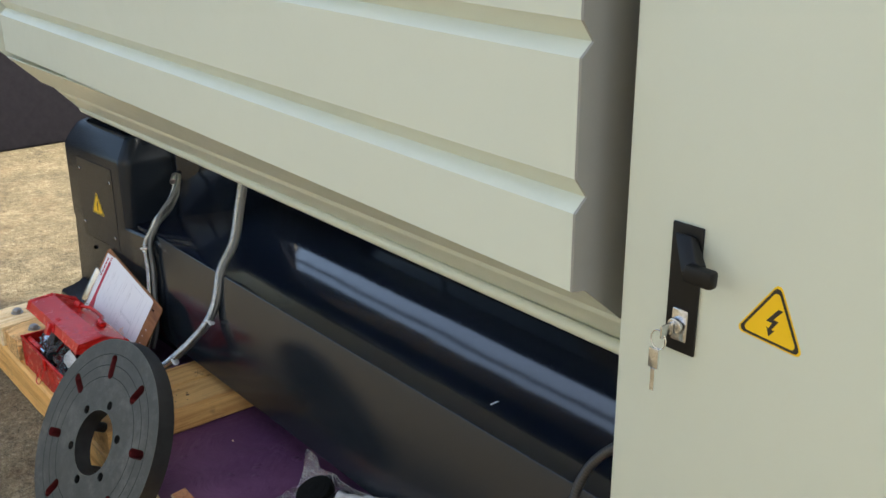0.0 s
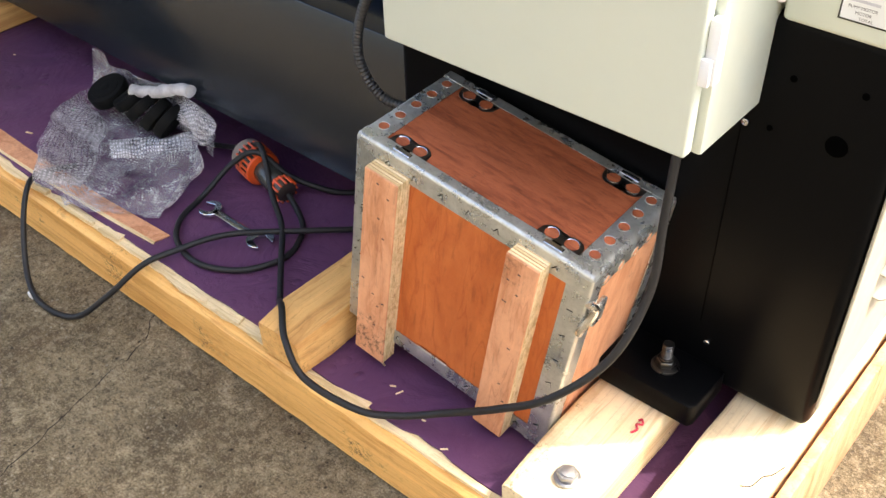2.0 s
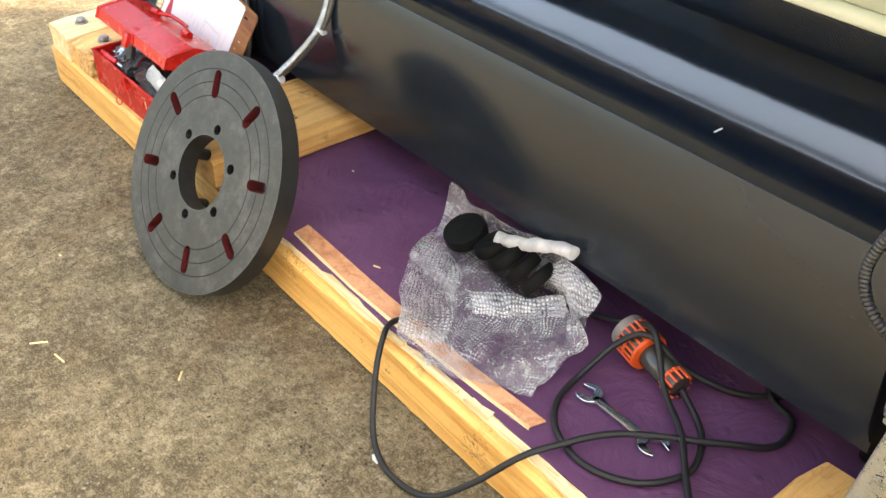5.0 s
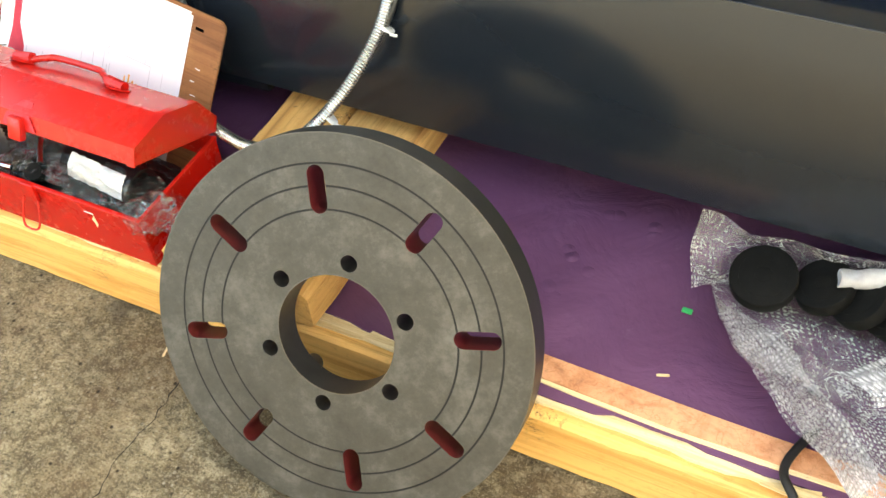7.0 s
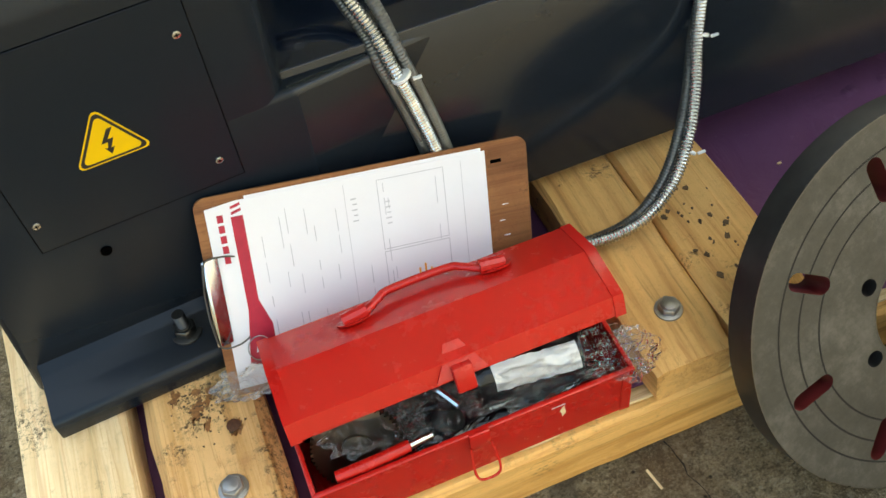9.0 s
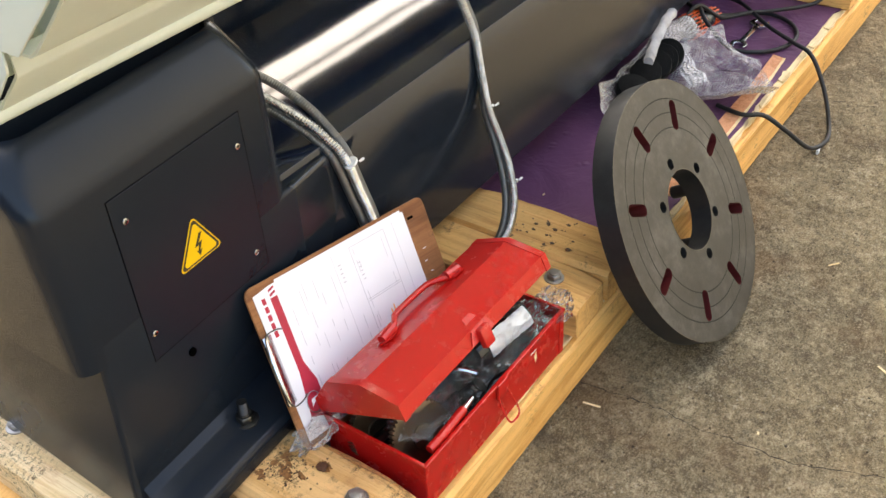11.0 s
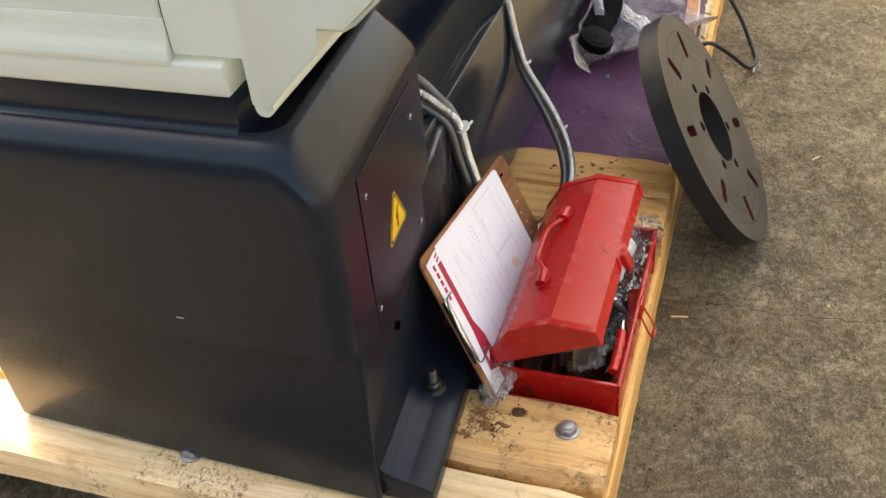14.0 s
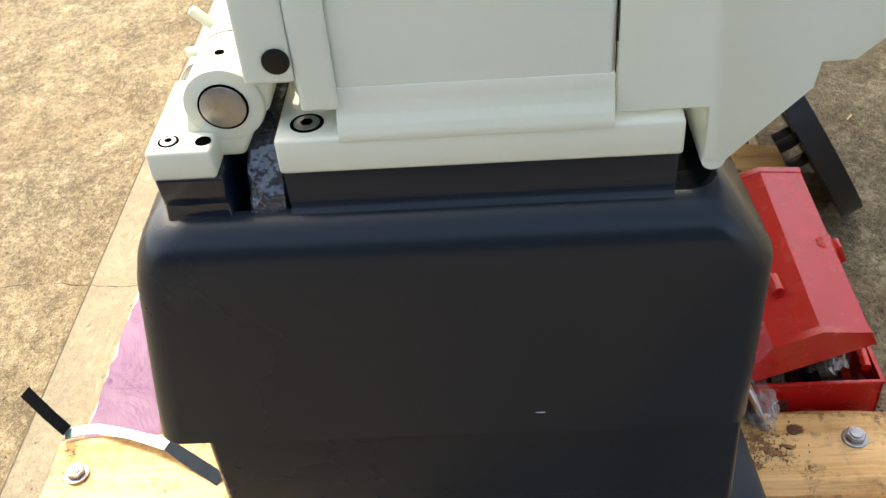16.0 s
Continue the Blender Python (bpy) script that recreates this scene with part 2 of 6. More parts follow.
PINE_WORN = pine("weathered_pine", (0.84, 0.64, 0.37), (0.72, 0.50, 0.25), "y", 0.55, specks=1.0)
PINE_DIRTY = pine("dirty_pine", (0.76, 0.46, 0.19), (0.62, 0.33, 0.11), "y", 0.8, specks=1.0)
PINE_PALE = pine("pale_pine", (0.78, 0.63, 0.40), (0.68, 0.51, 0.28), "y", 0.4, specks=0.8)
PLY = pine("orange_plywood", (0.53, 0.148, 0.040), (0.46, 0.115, 0.029), "z", 0.12, 0.5, specks=0.12, along=9)
VENEER = pine("red_brown_veneer", (0.37, 0.104, 0.043), (0.26, 0.066, 0.027), "x", 0.10, 2.2, specks=0.12, along=6)
PLY_Z = pine("pink_plywood", (0.68, 0.34, 0.185), (0.56, 0.245, 0.12), "z", 0.25, 0.8, specks=0.3, along=7)
PLY_EDGE = pine("plywood_edge", (0.80, 0.64, 0.38), (0.62, 0.45, 0.22), "x", 0.1, 1.6)
BOARD = pine("hardboard", (0.30, 0.13, 0.05), (0.18, 0.07, 0.026), "x", 0.5, 0.7, specks=0.5)
DARK_STEEL = metal("dark_steel", (0.13, 0.125, 0.115), 0.34)
STEEL = metal("dull_steel", (0.42, 0.42, 0.42), 0.38)


def galvanised():
    """Zinc sheet, bright where it catches the sky, with faint crystals and dull streaks."""
    m, n, l, b = material("galvanised_steel", 0.30, 0.78)
    v = coords(n, l)
    f = noise_tex(n, l, v, 26, 8, 0.7)
    g = noise_tex(n, l, v, 240, 4, 0.7)
    col = ramp(n, l, f, (0.34, (0.42, 0.44, 0.43)), (0.55, (0.58, 0.60, 0.58)), (0.72, (0.70, 0.72, 0.71)))
    col = mix(n, l, ramp(n, l, g, (0.36, (0.35,) * 3), (0.48, (0, 0, 0))), col, (0.34, 0.36, 0.35))
    l.new(col, b.inputs["Base Color"])
    l.new(ramp(n, l, f, (0.35, (0.22,) * 3), (0.70, (0.40,) * 3)), b.inputs["Roughness"])
    bump(n, l, b, f, 0.20, 0.0006)
    return m


ZINC = galvanised()
CHROME = metal("chrome", (0.72, 0.73, 0.75), 0.16, 0.15, 80)
BLACK = plain("black_plastic", (0.008, 0.008, 0.008), 0.42, 0, 0.25, 40, 0.2, 0.25)
RUBBER = plain("black_rubber", (0.006, 0.006, 0.0055), 0.7, 0, 0.45, 60, 0.3, 0.12)
WRAP = plain("oiled_black_wrap", (0.010, 0.010, 0.011), 0.16, 0, 0.3, 30, 0.8)
BROWN_STEEL = metal("oiled_brown_steel", (0.19, 0.145, 0.10), 0.36)
CABLE = plain("cable_rubber", (0.015, 0.015, 0.016), 0.5, 0, 0.3, 80, 0.2, 0.35)
ORANGE = plain("orange_plastic", (0.75, 0.10, 0.02), 0.4)
WHITE = plain("white_paint", (0.78, 0.79, 0.78), 0.35, 0, 0.05)
PAPER = plain("white_paper", (0.80, 0.80, 0.83), 0.7, 0, 0.04, 12)
INK = plain("grey_ink", (0.60, 0.60, 0.64), 0.7)
BROWN_STAIN = plain("brown_stain", (0.40, 0.17, 0.05), 0.65, 0, 0.7, 160)
BEIGE = paint("beige_panel_paint", (0.42, 0.39, 0.305), 0.5, 0.18, 220, 0.1, (0.36, 0.33, 0.25))
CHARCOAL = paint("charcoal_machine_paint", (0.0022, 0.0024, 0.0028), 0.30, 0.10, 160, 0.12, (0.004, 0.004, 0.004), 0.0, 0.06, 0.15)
CRIMSON = plain("crimson_ink", (0.50, 0.02, 0.05), 0.6)
AMBER = plain("orange_marker", (0.9, 0.42, 0.05), 0.6)
YELLOW = plain("sign_yellow", (0.82, 0.52, 0.01), 0.4, 0, 0.06)
OIL = plain("oil_stain", (0.15, 0.082, 0.034), 0.55, 0, 0.6, 200)
MILDEW = plain("mildew_stain", (0.095, 0.058, 0.026), 0.7, 0, 0.7, 200)
BUFF = paint("buff_render", (0.50, 0.48, 0.43), 0.8, 0.4, 30, 0.3)
SIGN_BLACK = plain("sign_black", (0.02, 0.018, 0.016), 0.45)
GAP = plain("dark_gap", (0.0012, 0.0012, 0.0012), 0.9, 0, 0.2, 40, 0.1, 0.0)
DARK_RED = plain("dark_red_primer", (0.085, 0.006, 0.007), 0.5)
GREEN = plain("green_chip", (0.02, 0.42, 0.12), 0.4)
# dark copy of the strap's colour for its lengths without glare
UNLIT_STRAP = plain("unlit_strap", (0.012, 0.018, 0.028), 0.75, 0, 0.3, 60, 0.2, 0.1)


def purple_film():
    m, n, l, b = material("purple_film", 0.5)
    v = coords(n, l)
    f = noise_tex(n, l, v, 3.2, 6, 0.6, 0.8)
    g = noise_tex(n, l, v, 45, 6, 0.7)
    col = ramp(n, l, f, (0.3, (0.086, 0.032, 0.080)), (0.7, (0.140, 0.060, 0.130)))
    col = mix(n, l, ramp(n, l, g, (0.62, (0, 0, 0)), (0.78, (0.3,) * 3)), col, (0.22, 0.14, 0.21))
    l.new(col, b.inputs["Base Color"])
    l.new(ramp(n, l, g, (0.3, (0.42,) * 3), (0.7, (0.60,) * 3)), b.inputs["Roughness"])
    b.inputs["Specular IOR Level"].default_value = 0.22
    blister = n.new("ShaderNodeTexVoronoi")
    blister.inputs["Scale"].default_value = 30
    l.new(v, blister.inputs["Vector"])
    spot = math_node(n, l, "MULTIPLY", ramp(n, l, blister.outputs["Distance"], (0.0, (1, 1, 1)), (0.28, (0, 0, 0))), ramp(n, l, noise_tex(n, l, v, 7, 3), (0.48, (0, 0, 0)), (0.60, (0.22,) * 3)))
    bump(n, l, b, math_node(n, l, "ADD", noise_tex(n, l, v, 9, 5, 0.55, 1.0), math_node(n, l, "MULTIPLY", spot, 1.6)), 0.75, 0.012)
    return m


PURPLE = purple_film()


def film_shader(name, rough, bump_of, haze_of, white, ior=1.45, depth=0.005):
    """Thin clear plastic: seen through, glossy by Fresnel, milky where haze_of says."""
    m, n, l, b = material(name)
    n.remove(b)
    v = coords(n, l)
    clear, gloss, milk, fr, bp = [n.new("ShaderNode" + k) for k in ("BsdfTransparent", "BsdfGlossy", "BsdfDiffuse", "Fresnel", "Bump")]
    gloss.inputs["Roughness"].default_value = rough
    milk.inputs["Color"].default_value = rgb(white)
    fr.inputs["IOR"].default_value = ior
    bp.inputs["Strength"].default_value, bp.inputs["Distance"].default_value = 1.0, depth
    l.new(bump_of(n, l, v), bp.inputs["Height"])
    for node in (gloss, fr, milk):
        l.new(bp.outputs["Normal"], node.inputs["Normal"])
    one, two = n.new("ShaderNodeMixShader"), n.new("ShaderNodeMixShader")
    l.new(fr.outputs[0], one.inputs[0])
    l.new(clear.outputs[0], one.inputs[1])
    l.new(gloss.outputs[0], one.inputs[2])
    l.new(haze_of(n, l, v), two.inputs[0])
    l.new(one.outputs[0], two.inputs[1])
    l.new(milk.outputs[0], two.inputs[2])
    l.new(two.outputs[0], n["Material Output"].inputs["Surface"])
    return m


def bubble_wrap(name, milky):
    """Clear film with rows of air bubbles, laid out by the sheet's own coordinates in metres; milky adds folded layers."""
    def bubbles(n, l):
        uv, warp = n.new("ShaderNodeUVMap"), n.new("ShaderNodeMapping")
        uv.uv_map = "sheet"
        warp.inputs["Scale"].default_value = (165, 165, 1)
        l.new(uv.outputs["UV"], warp.inputs["Vector"])
        vor = n.new("ShaderNodeTexVoronoi")
        vor.voronoi_dimensions = "2D"
        vor.inputs["Scale"].default_value, vor.inputs["Randomness"].default_value = 1.0, 0.22
        l.new(warp.outputs["Vector"], vor.inputs["Vector"])
        return vor.outputs["Distance"]

    def haze_of(n, l, v):
        dots = ramp(n, l, bubbles(n, l), (0.10, (0.46,) * 3), (0.26, (0.30,) * 3), (0.38, (0.06,) * 3), (0.60, (0.04,) * 3))
        zone = ramp(n, l, noise_tex(n, l, v, 9, 4, 0.6), (0.42, (0.22,) * 3), (0.60, (1.0,) * 3))
        wide = ramp(n, l, noise_tex(n, l, v, 13, 8, 0.72), (0.46, (milky,) * 3), (0.68, (milky + 0.30,) * 3))
        crease = ramp(n, l, noise_tex(n, l, v, 30, 5, 0.6, 0.8), (0.485, (0, 0, 0)), (0.50, (0.30,) * 3), (0.515, (0, 0, 0)))
        return math_node(n, l, "ADD", math_node(n, l, "ADD", math_node(n, l, "MULTIPLY", dots, zone), wide), crease)

    def bump_of(n, l, v):
        folds = noise_tex(n, l, v, 24, 10, 0.75)
        dome = ramp(n, l, bubbles(n, l), (0.0, (1, 1, 1)), (0.30, (0.8,) * 3), (0.46, (0, 0, 0)))
        return math_node(n, l, "ADD", math_node(n, l, "MULTIPLY", dome, 0.35), folds)

    return film_shader(name, 0.16, bump_of, haze_of, (0.82, 0.80, 0.82), 1.32, 0.0035)


def clear_film(name, low, high):
    def haze_of(n, l, v):
        return ramp(n, l, noise_tex(n, l, v, 22, 4, 0.6, 1.4), (0.46, (low,) * 3), (0.50, (high,) * 3), (0.54, (low,) * 3))

    def bump_of(n, l, v):
        return noise_tex(n, l, v, 22, 3, 0.5, 1.2)

    return film_shader(name, 0.10, bump_of, haze_of, (0.8, 0.77, 0.70), 1.35, 0.005)


BUBBLE, BUBBLE_THICK = bubble_wrap("bubble_wrap", 0.03), bubble_wrap("folded_bubble_wrap", 0.17)
FILM, FILM_HAZY = clear_film("clear_film", 0.0, 0.12), clear_film("hazy_film", 0.06, 0.30)


def faceplate_steel():
    """Machined cast iron with three turned grooves round the local z axis."""
    m, n, l, b = material("machined_iron", 0.4, 0.75)
    tc = n.new("ShaderNodeTexCoord")
    sep = n.new("ShaderNodeSeparateXYZ")
    l.new(tc.outputs["Object"], sep.inputs[0])
    x2 = math_node(n, l, "MULTIPLY", sep.outputs[0], sep.outputs[0])
    y2 = math_node(n, l, "MULTIPLY", sep.outputs[1], sep.outputs[1])
    r = math_node(n, l, "SQRT", math_node(n, l, "ADD", x2, y2))
    total = None
    for radius in (0.134, 0.158, 0.181):
        d = math_node(n, l, "ABSOLUTE", math_node(n, l, "SUBTRACT", r, radius))
        near = math_node(n, l, "LESS_THAN", d, 0.0011)
        total = near if total is None else math_node(n, l, "ADD", total, near)
    v = tc.outputs["Object"]
    f = noise_tex(n, l, v, 11, 12, 0.78)
    g = noise_tex(n, l, v, 160, 6, 0.8)
    col = ramp(n, l, f, (0.3, (0.046, 0.045, 0.041)), (0.50, (0.076, 0.074, 0.067)), (0.68, (0.145, 0.140, 0.127)))
    col = mix(n, l, ramp(n, l, g, (0.55, (0, 0, 0)), (0.75, (0.35,) * 3)), col, (0.04, 0.036, 0.032))
    col = mix(n, l, total, col, (0.02, 0.02, 0.02))
    l.new(col, b.inputs["Base Color"])
    l.new(ramp(n, l, f, (0.3, (0.42,) * 3), (0.7, (0.6,) * 3)), b.inputs["Roughness"])
    h = math_node(n, l, "SUBTRACT", math_node(n, l, "MULTIPLY", g, 0.2), total)
    bump(n, l, b, h, 0.5, 0.0012)
    return m


IRON = faceplate_steel()
IRON_RIM = plain("turned_iron_rim", (0.035, 0.035, 0.034), 0.42, 0.5, 0.4, 30)


def braided_hose():
    m, n, l, b = material("corrugated_steel_hose", 0.24, 0.9)
    v = coords(n, l)
    f = noise_tex(n, l, v, 120, 4, 0.6)
    l.new(ramp(n, l, f, (0.35, (0.36, 0.36, 0.34)), (0.7, (0.70, 0.69, 0.65))), b.inputs["Base Color"])
    return m


MILKY = film_shader("milky_film", 0.2, lambda n, l, v: noise_tex(n, l, v, 40, 5), lambda n, l, v: ramp(n, l, noise_tex(n, l, v, 30, 5), (0.3, (0.30,) * 3), (0.7, (0.60,) * 3)), (0.80, 0.78, 0.78), 1.2)
HOSE = braided_hose()
HOSE_GREY = plain("dull_steel_conduit", (0.17, 0.17, 0.16), 0.34, 0.7)
HOSE_DARK = plain("grey_plastic_conduit", (0.035, 0.036, 0.038), 0.35)
WALL = paint("dark_shed_wall", (0.006, 0.005, 0.010), 0.8, 0.3, 30, 0.3)


# ---- mesh tools ----
def finish(name, bm, mats, smooth=35):
    me = bpy.data.meshes.new(name)
    bmesh.ops.recalc_face_normals(bm, faces=bm.faces[:])
    bm.to_mesh(me)
    bm.free()
    for m in mats if isinstance(mats, (list, tuple)) else [mats]:
        me.materials.append(m)
    if smooth:
        me.polygons.foreach_set("use_smooth", [True] * len(me.polygons))
        me.set_sharp_from_angle(angle=radians(smooth))
    return me


def thing(name, label, category, base=(0, 0, 0), m=None, group=""):
    """An Empty at the thing's base. With m its parts are built in its own axes."""
    e = new(name)
    e.empty_display_size = 0.05
    e.matrix_world = m if m is not None else Matrix.Translation(base)
    e["own_axes"] = m is not None
    return tagged(e, label, category, group)


def part(name, bm, mats, parent, label="", smooth=35):
    ob = new(name, finish(name, bm, mats, smooth))
    ob.parent = parent
    if parent.data is None and not parent["own_axes"]:
        ob.matrix_parent_inverse = parent.matrix_world.inverted()
    if label:
        ob["label"] = label
    return ob


def solo(name, bm, mats, label, category, kind="", group="", smooth=35):
    return tagged(new(name, finish(name, bm, mats, smooth)), label, category, group, kind)


def join(bm, other, m=None):
    me = bpy.data.meshes.new("tmp")
    other.to_mesh(me)
    other.free()
    if m is not None:
        me.transform(m)
    bm.from_mesh(me)
    bpy.data.meshes.remove(me)
    return bm


def box(x0, x1, y0, y1, z0, z1, bevel=0.0, seg=2, bm=None, mi=0):
    b = bmesh.new()
    bmesh.ops.create_cube(b, size=1.0)
    for v in b.verts:
        v.co = Vector(((x0 + x1) / 2 + v.co.x * (x1 - x0), (y0 + y1) / 2 + v.co.y * (y1 - y0), (z0 + z1) / 2 + v.co.z * (z1 - z0)))
    if bevel:
        bmesh.ops.bevel(b, geom=b.edges[:], offset=bevel, segments=seg, affect="EDGES", profile=0.5)
    for f in b.faces:
        f.material_index = mi
    return join(bm, b) if bm is not None else b


def prism(profile, axis, a, c, bevel=0.0, bm=None, mi=0, seg=2):
    """A closed 2D outline drawn out along an axis from a to c. Outline axes: the other two, in order."""
    b = bmesh.new()
    def place(p, t):
        return {"x": (t, p[0], p[1]), "y": (p[0], t, p[1]), "z": (p[0], p[1], t)}[axis]
    lo = [b.verts.new(place(p, a)) for p in profile]
    hi = [b.verts.new(place(p, c)) for p in profile]
    k = len(profile)
    for i in range(k):
        b.faces.new((lo[i], lo[(i + 1) % k], hi[(i + 1) % k], hi[i]))
    b.faces.new(lo)
    b.faces.new(hi[::-1])
    if bevel:
        bmesh.ops.recalc_face_normals(b, faces=b.faces[:])
        bmesh.ops.bevel(b, geom=b.edges[:], offset=bevel, segments=seg, affect="EDGES", profile=0.5)
    for f in b.faces:
        f.material_index = mi
    return join(bm, b) if bm is not None else b


def sheet_x(profile, x0, x1, thick, bm=None):
    """Bent sheet metal: an open y-z line with thickness, drawn out along x."""
    pts = [Vector(p) for p in profile]
    off = []
    for i, p in enumerate(pts):
        d = (pts[min(i + 1, len(pts) - 1)] - pts[max(i - 1, 0)]).normalized()
        off.append(p + Vector((-d.y, d.x)) * thick)
    return prism([tuple(p) for p in pts] + [tuple(p) for p in off[::-1]], "x", x0, x1, bm=bm)


def smooth_line(pts, steps=8):
    pts = [Vector(p) for p in pts]
    out = []
    for i in range(len(pts) - 1):
        p0, p1, p2, p3 = pts[max(i - 1, 0)], pts[i], pts[i + 1], pts[min(i + 2, len(pts) - 1)]
        for s in range(steps):
            t = s / steps
            out.append(0.5 * (2 * p1 + (p2 - p0) * t + (2 * p0 - 5 * p1 + 4 * p2 - p3) * t * t + (3 * p1 - p0 - 3 * p2 + p3) * t ** 3))
    return out + [pts[-1]]


def resample(pts, step):
    out, left = [pts[0]], step
    for a, c in zip(pts, pts[1:]):
        d = (c - a).length
        pos = 0.0
        while d - pos >= left:
            pos += left
            out.append(a.lerp(c, pos / d))
            left = step
        left -= d - pos
    return out


def sweep(pts, radius, sides=10, bm=None, rib=None, rib_depth=0.0):
    """A round bar along a line. rib: the pitch of its corrugation."""
    if rib:
        pts = resample(pts, rib / 4)
    b = bmesh.new()
    up = Vector((0.31, 0.17, 0.93))
    rings = []
    for i, p in enumerate(pts):
        d = (pts[min(i + 1, len(pts) - 1)] - pts[max(i - 1, 0)]).normalized()
        s = d.cross(up)
        if s.length < 1e-4:
            s = d.cross(Vector((1, 0, 0)))
        s.normalize()
        up = s.cross(d).normalized()
        r = radius
        if rib:
            r += rib_depth * (0.0, 1.0, 1.0, 0.0)[i % 4]
        rings.append([b.verts.new(p + (s * math.cos(2 * math.pi * k / sides) + up * math.sin(2 * math.pi * k / sides)) * r) for k in range(sides)])
    for ra, rb in zip(rings, rings[1:]):
        for k in range(sides):
            b.faces.new((ra[k], ra[(k + 1) % sides], rb[(k + 1) % sides], rb[k]))
    b.faces.new(rings[0][::-1])
    b.faces.new(rings[-1])
    return join(bm, b) if bm is not None else b


def rod(a, c, radius, sides=20, bm=None, radius2=None):
    a, c = Vector(a), Vector(c)
    b = bmesh.new()
    bmesh.ops.create_cone(b, cap_ends=True, segments=sides, radius1=radius, radius2=radius if radius2 is None else radius2, depth=(c - a).length)
    m = Matrix.Translation((a + c) / 2) @ (c - a).to_track_quat("Z", "Y").to_matrix().to_4x4()
    bmesh.ops.transform(b, matrix=m, verts=b.verts[:])
    return join(bm, b) if bm is not None else b


def soft_rod(a, c, radius, bevel=0.001, sides=28, bm=None):
    b = rod(a, c, radius, sides)
    rim = [e for e in b.edges if len(e.link_faces) == 2 and any(len(f.verts) > 4 for f in e.link_faces)]
    bmesh.ops.bevel(b, geom=rim, offset=bevel, segments=2, affect="EDGES", profile=0.5)
    return join(bm, b) if bm is not None else b


def beam(x0, x1, y0, y1, z0, z1, axis, seed, wear=0.0013, round_=0.0035, step=0.05):
    """A sawn timber with worn arrises and slightly uneven faces."""
    rng = random.Random(seed)
    lo, hi = ((x0, x1), (y0, y1))["xy".index(axis)]
    w0, w1 = ((y0, y1), (x0, x1))["xy".index(axis)]
    n = max(3, int((hi - lo) / step))
    b, rings = bmesh.new(), []
    r = round_
    outline = [(w0 + r, z0), (w1 - r, z0), (w1, z0 + r), (w1, z1 - r), (w1 - r, z1), ((w0 + w1) / 2, z1), (w0 + r, z1), (w0, z1 - r), (w0, z0 + r)]
    for i in range(n + 1):
        t = lo + (hi - lo) * i / n
        ring = []
        for j, (w, z) in enumerate(outline):
            jw, jz = rng.uniform(-wear, wear), rng.uniform(-wear, wear)
            if rng.random() < 0.10 and j in (3, 4, 6, 7):
                jz -= rng.uniform(0, 3) * wear
            e = 0.004 if i in (0, n) else 0.0
            w2 = w + (e if w < (w0 + w1) / 2 else -e) + jw
            z2 = max(z0, z + (-e if z > (z0 + z1) / 2 else 0) + (jz if z > z0 + 0.001 else 0))
            ring.append(b.verts.new((t + rng.uniform(-wear, wear), w2, z2) if axis == "x" else (w2, t + rng.uniform(-wear, wear), z2)))
        rings.append(ring)
    for ra, rb in zip(rings, rings[1:]):
        for k in range(len(outline)):
            b.faces.new((ra[k], ra[(k + 1) % len(outline)], rb[(k + 1) % len(outline)], rb[k]))
    b.faces.new(rings[0][::-1])
    b.faces.new(rings[-1])
    return b


def hex_bolt(x, y, z, r=0.011, h=0.008, washer=0.016, stud=0.0):
    """Parts of a hex head on a washer, with a threaded end where stud is set."""
    b = soft_rod((x, y, z), (x, y, z + 0.003), washer, 0.0008)
    head = rod((x, y, z + 0.003), (x, y, z + 0.003 + h), r * 1.08, 6)
    bmesh.ops.bevel(head, geom=head.edges[:], offset=0.0012, segments=1, affect="EDGES")
    join(b, head)
    soft_rod((x, y, z + 0.003 + h), (x, y, z + 0.005 + h), r * 0.72, 0.0008, 16, b)
    if stud:
        zz = z + 0.003 + h
        line = [Vector((x, y, zz)), Vector((x, y, zz + stud))]
        sweep(line, r * 0.55, 12, b, rib=0.0022, rib_depth=0.0006)
    return b


# ---- ground and distance ----
g = bmesh.new()
bmesh.ops.create_grid(g, x_segments=8, y_segments=8, size=120)
solo("ground", g, CONCRETE, "worn stained grey-brown concrete yard with cracks", "concrete floor", "structure", smooth=0)
ground = bpy.data.objects["ground"]
CRACK = plain("crack_dirt", (0.018, 0.014, 0.010), 0.95)


def crack(pts, seed, width=0.0011):
    """A hairline crack: a thin wandering ribbon of dark dirt in the slab."""
    rng = random.Random(seed)
    line = resample([Vector((*p, 0.0004)) for p in pts], 0.012)
    b = bmesh.new()
    rows, off = [], 0.0
    for i, p in enumerate(line):
        d = (line[min(i + 1, len(line) - 1)] - line[max(i - 1, 0)]).normalized()
        side = Vector((-d.y, d.x, 0))
        off = off * 0.8 + rng.uniform(-0.0045, 0.0045)
        w = width * rng.uniform(0.25, 1.0)
        rows.append((b.verts.new(p + side * (off - w)), b.verts.new(p + side * (off + w))))
    for ra, rb in zip(rows, rows[1:]):
        b.faces.new((ra[0], ra[1], rb[1], rb[0]))
    part("crack", b, CRACK, ground, smooth=0)


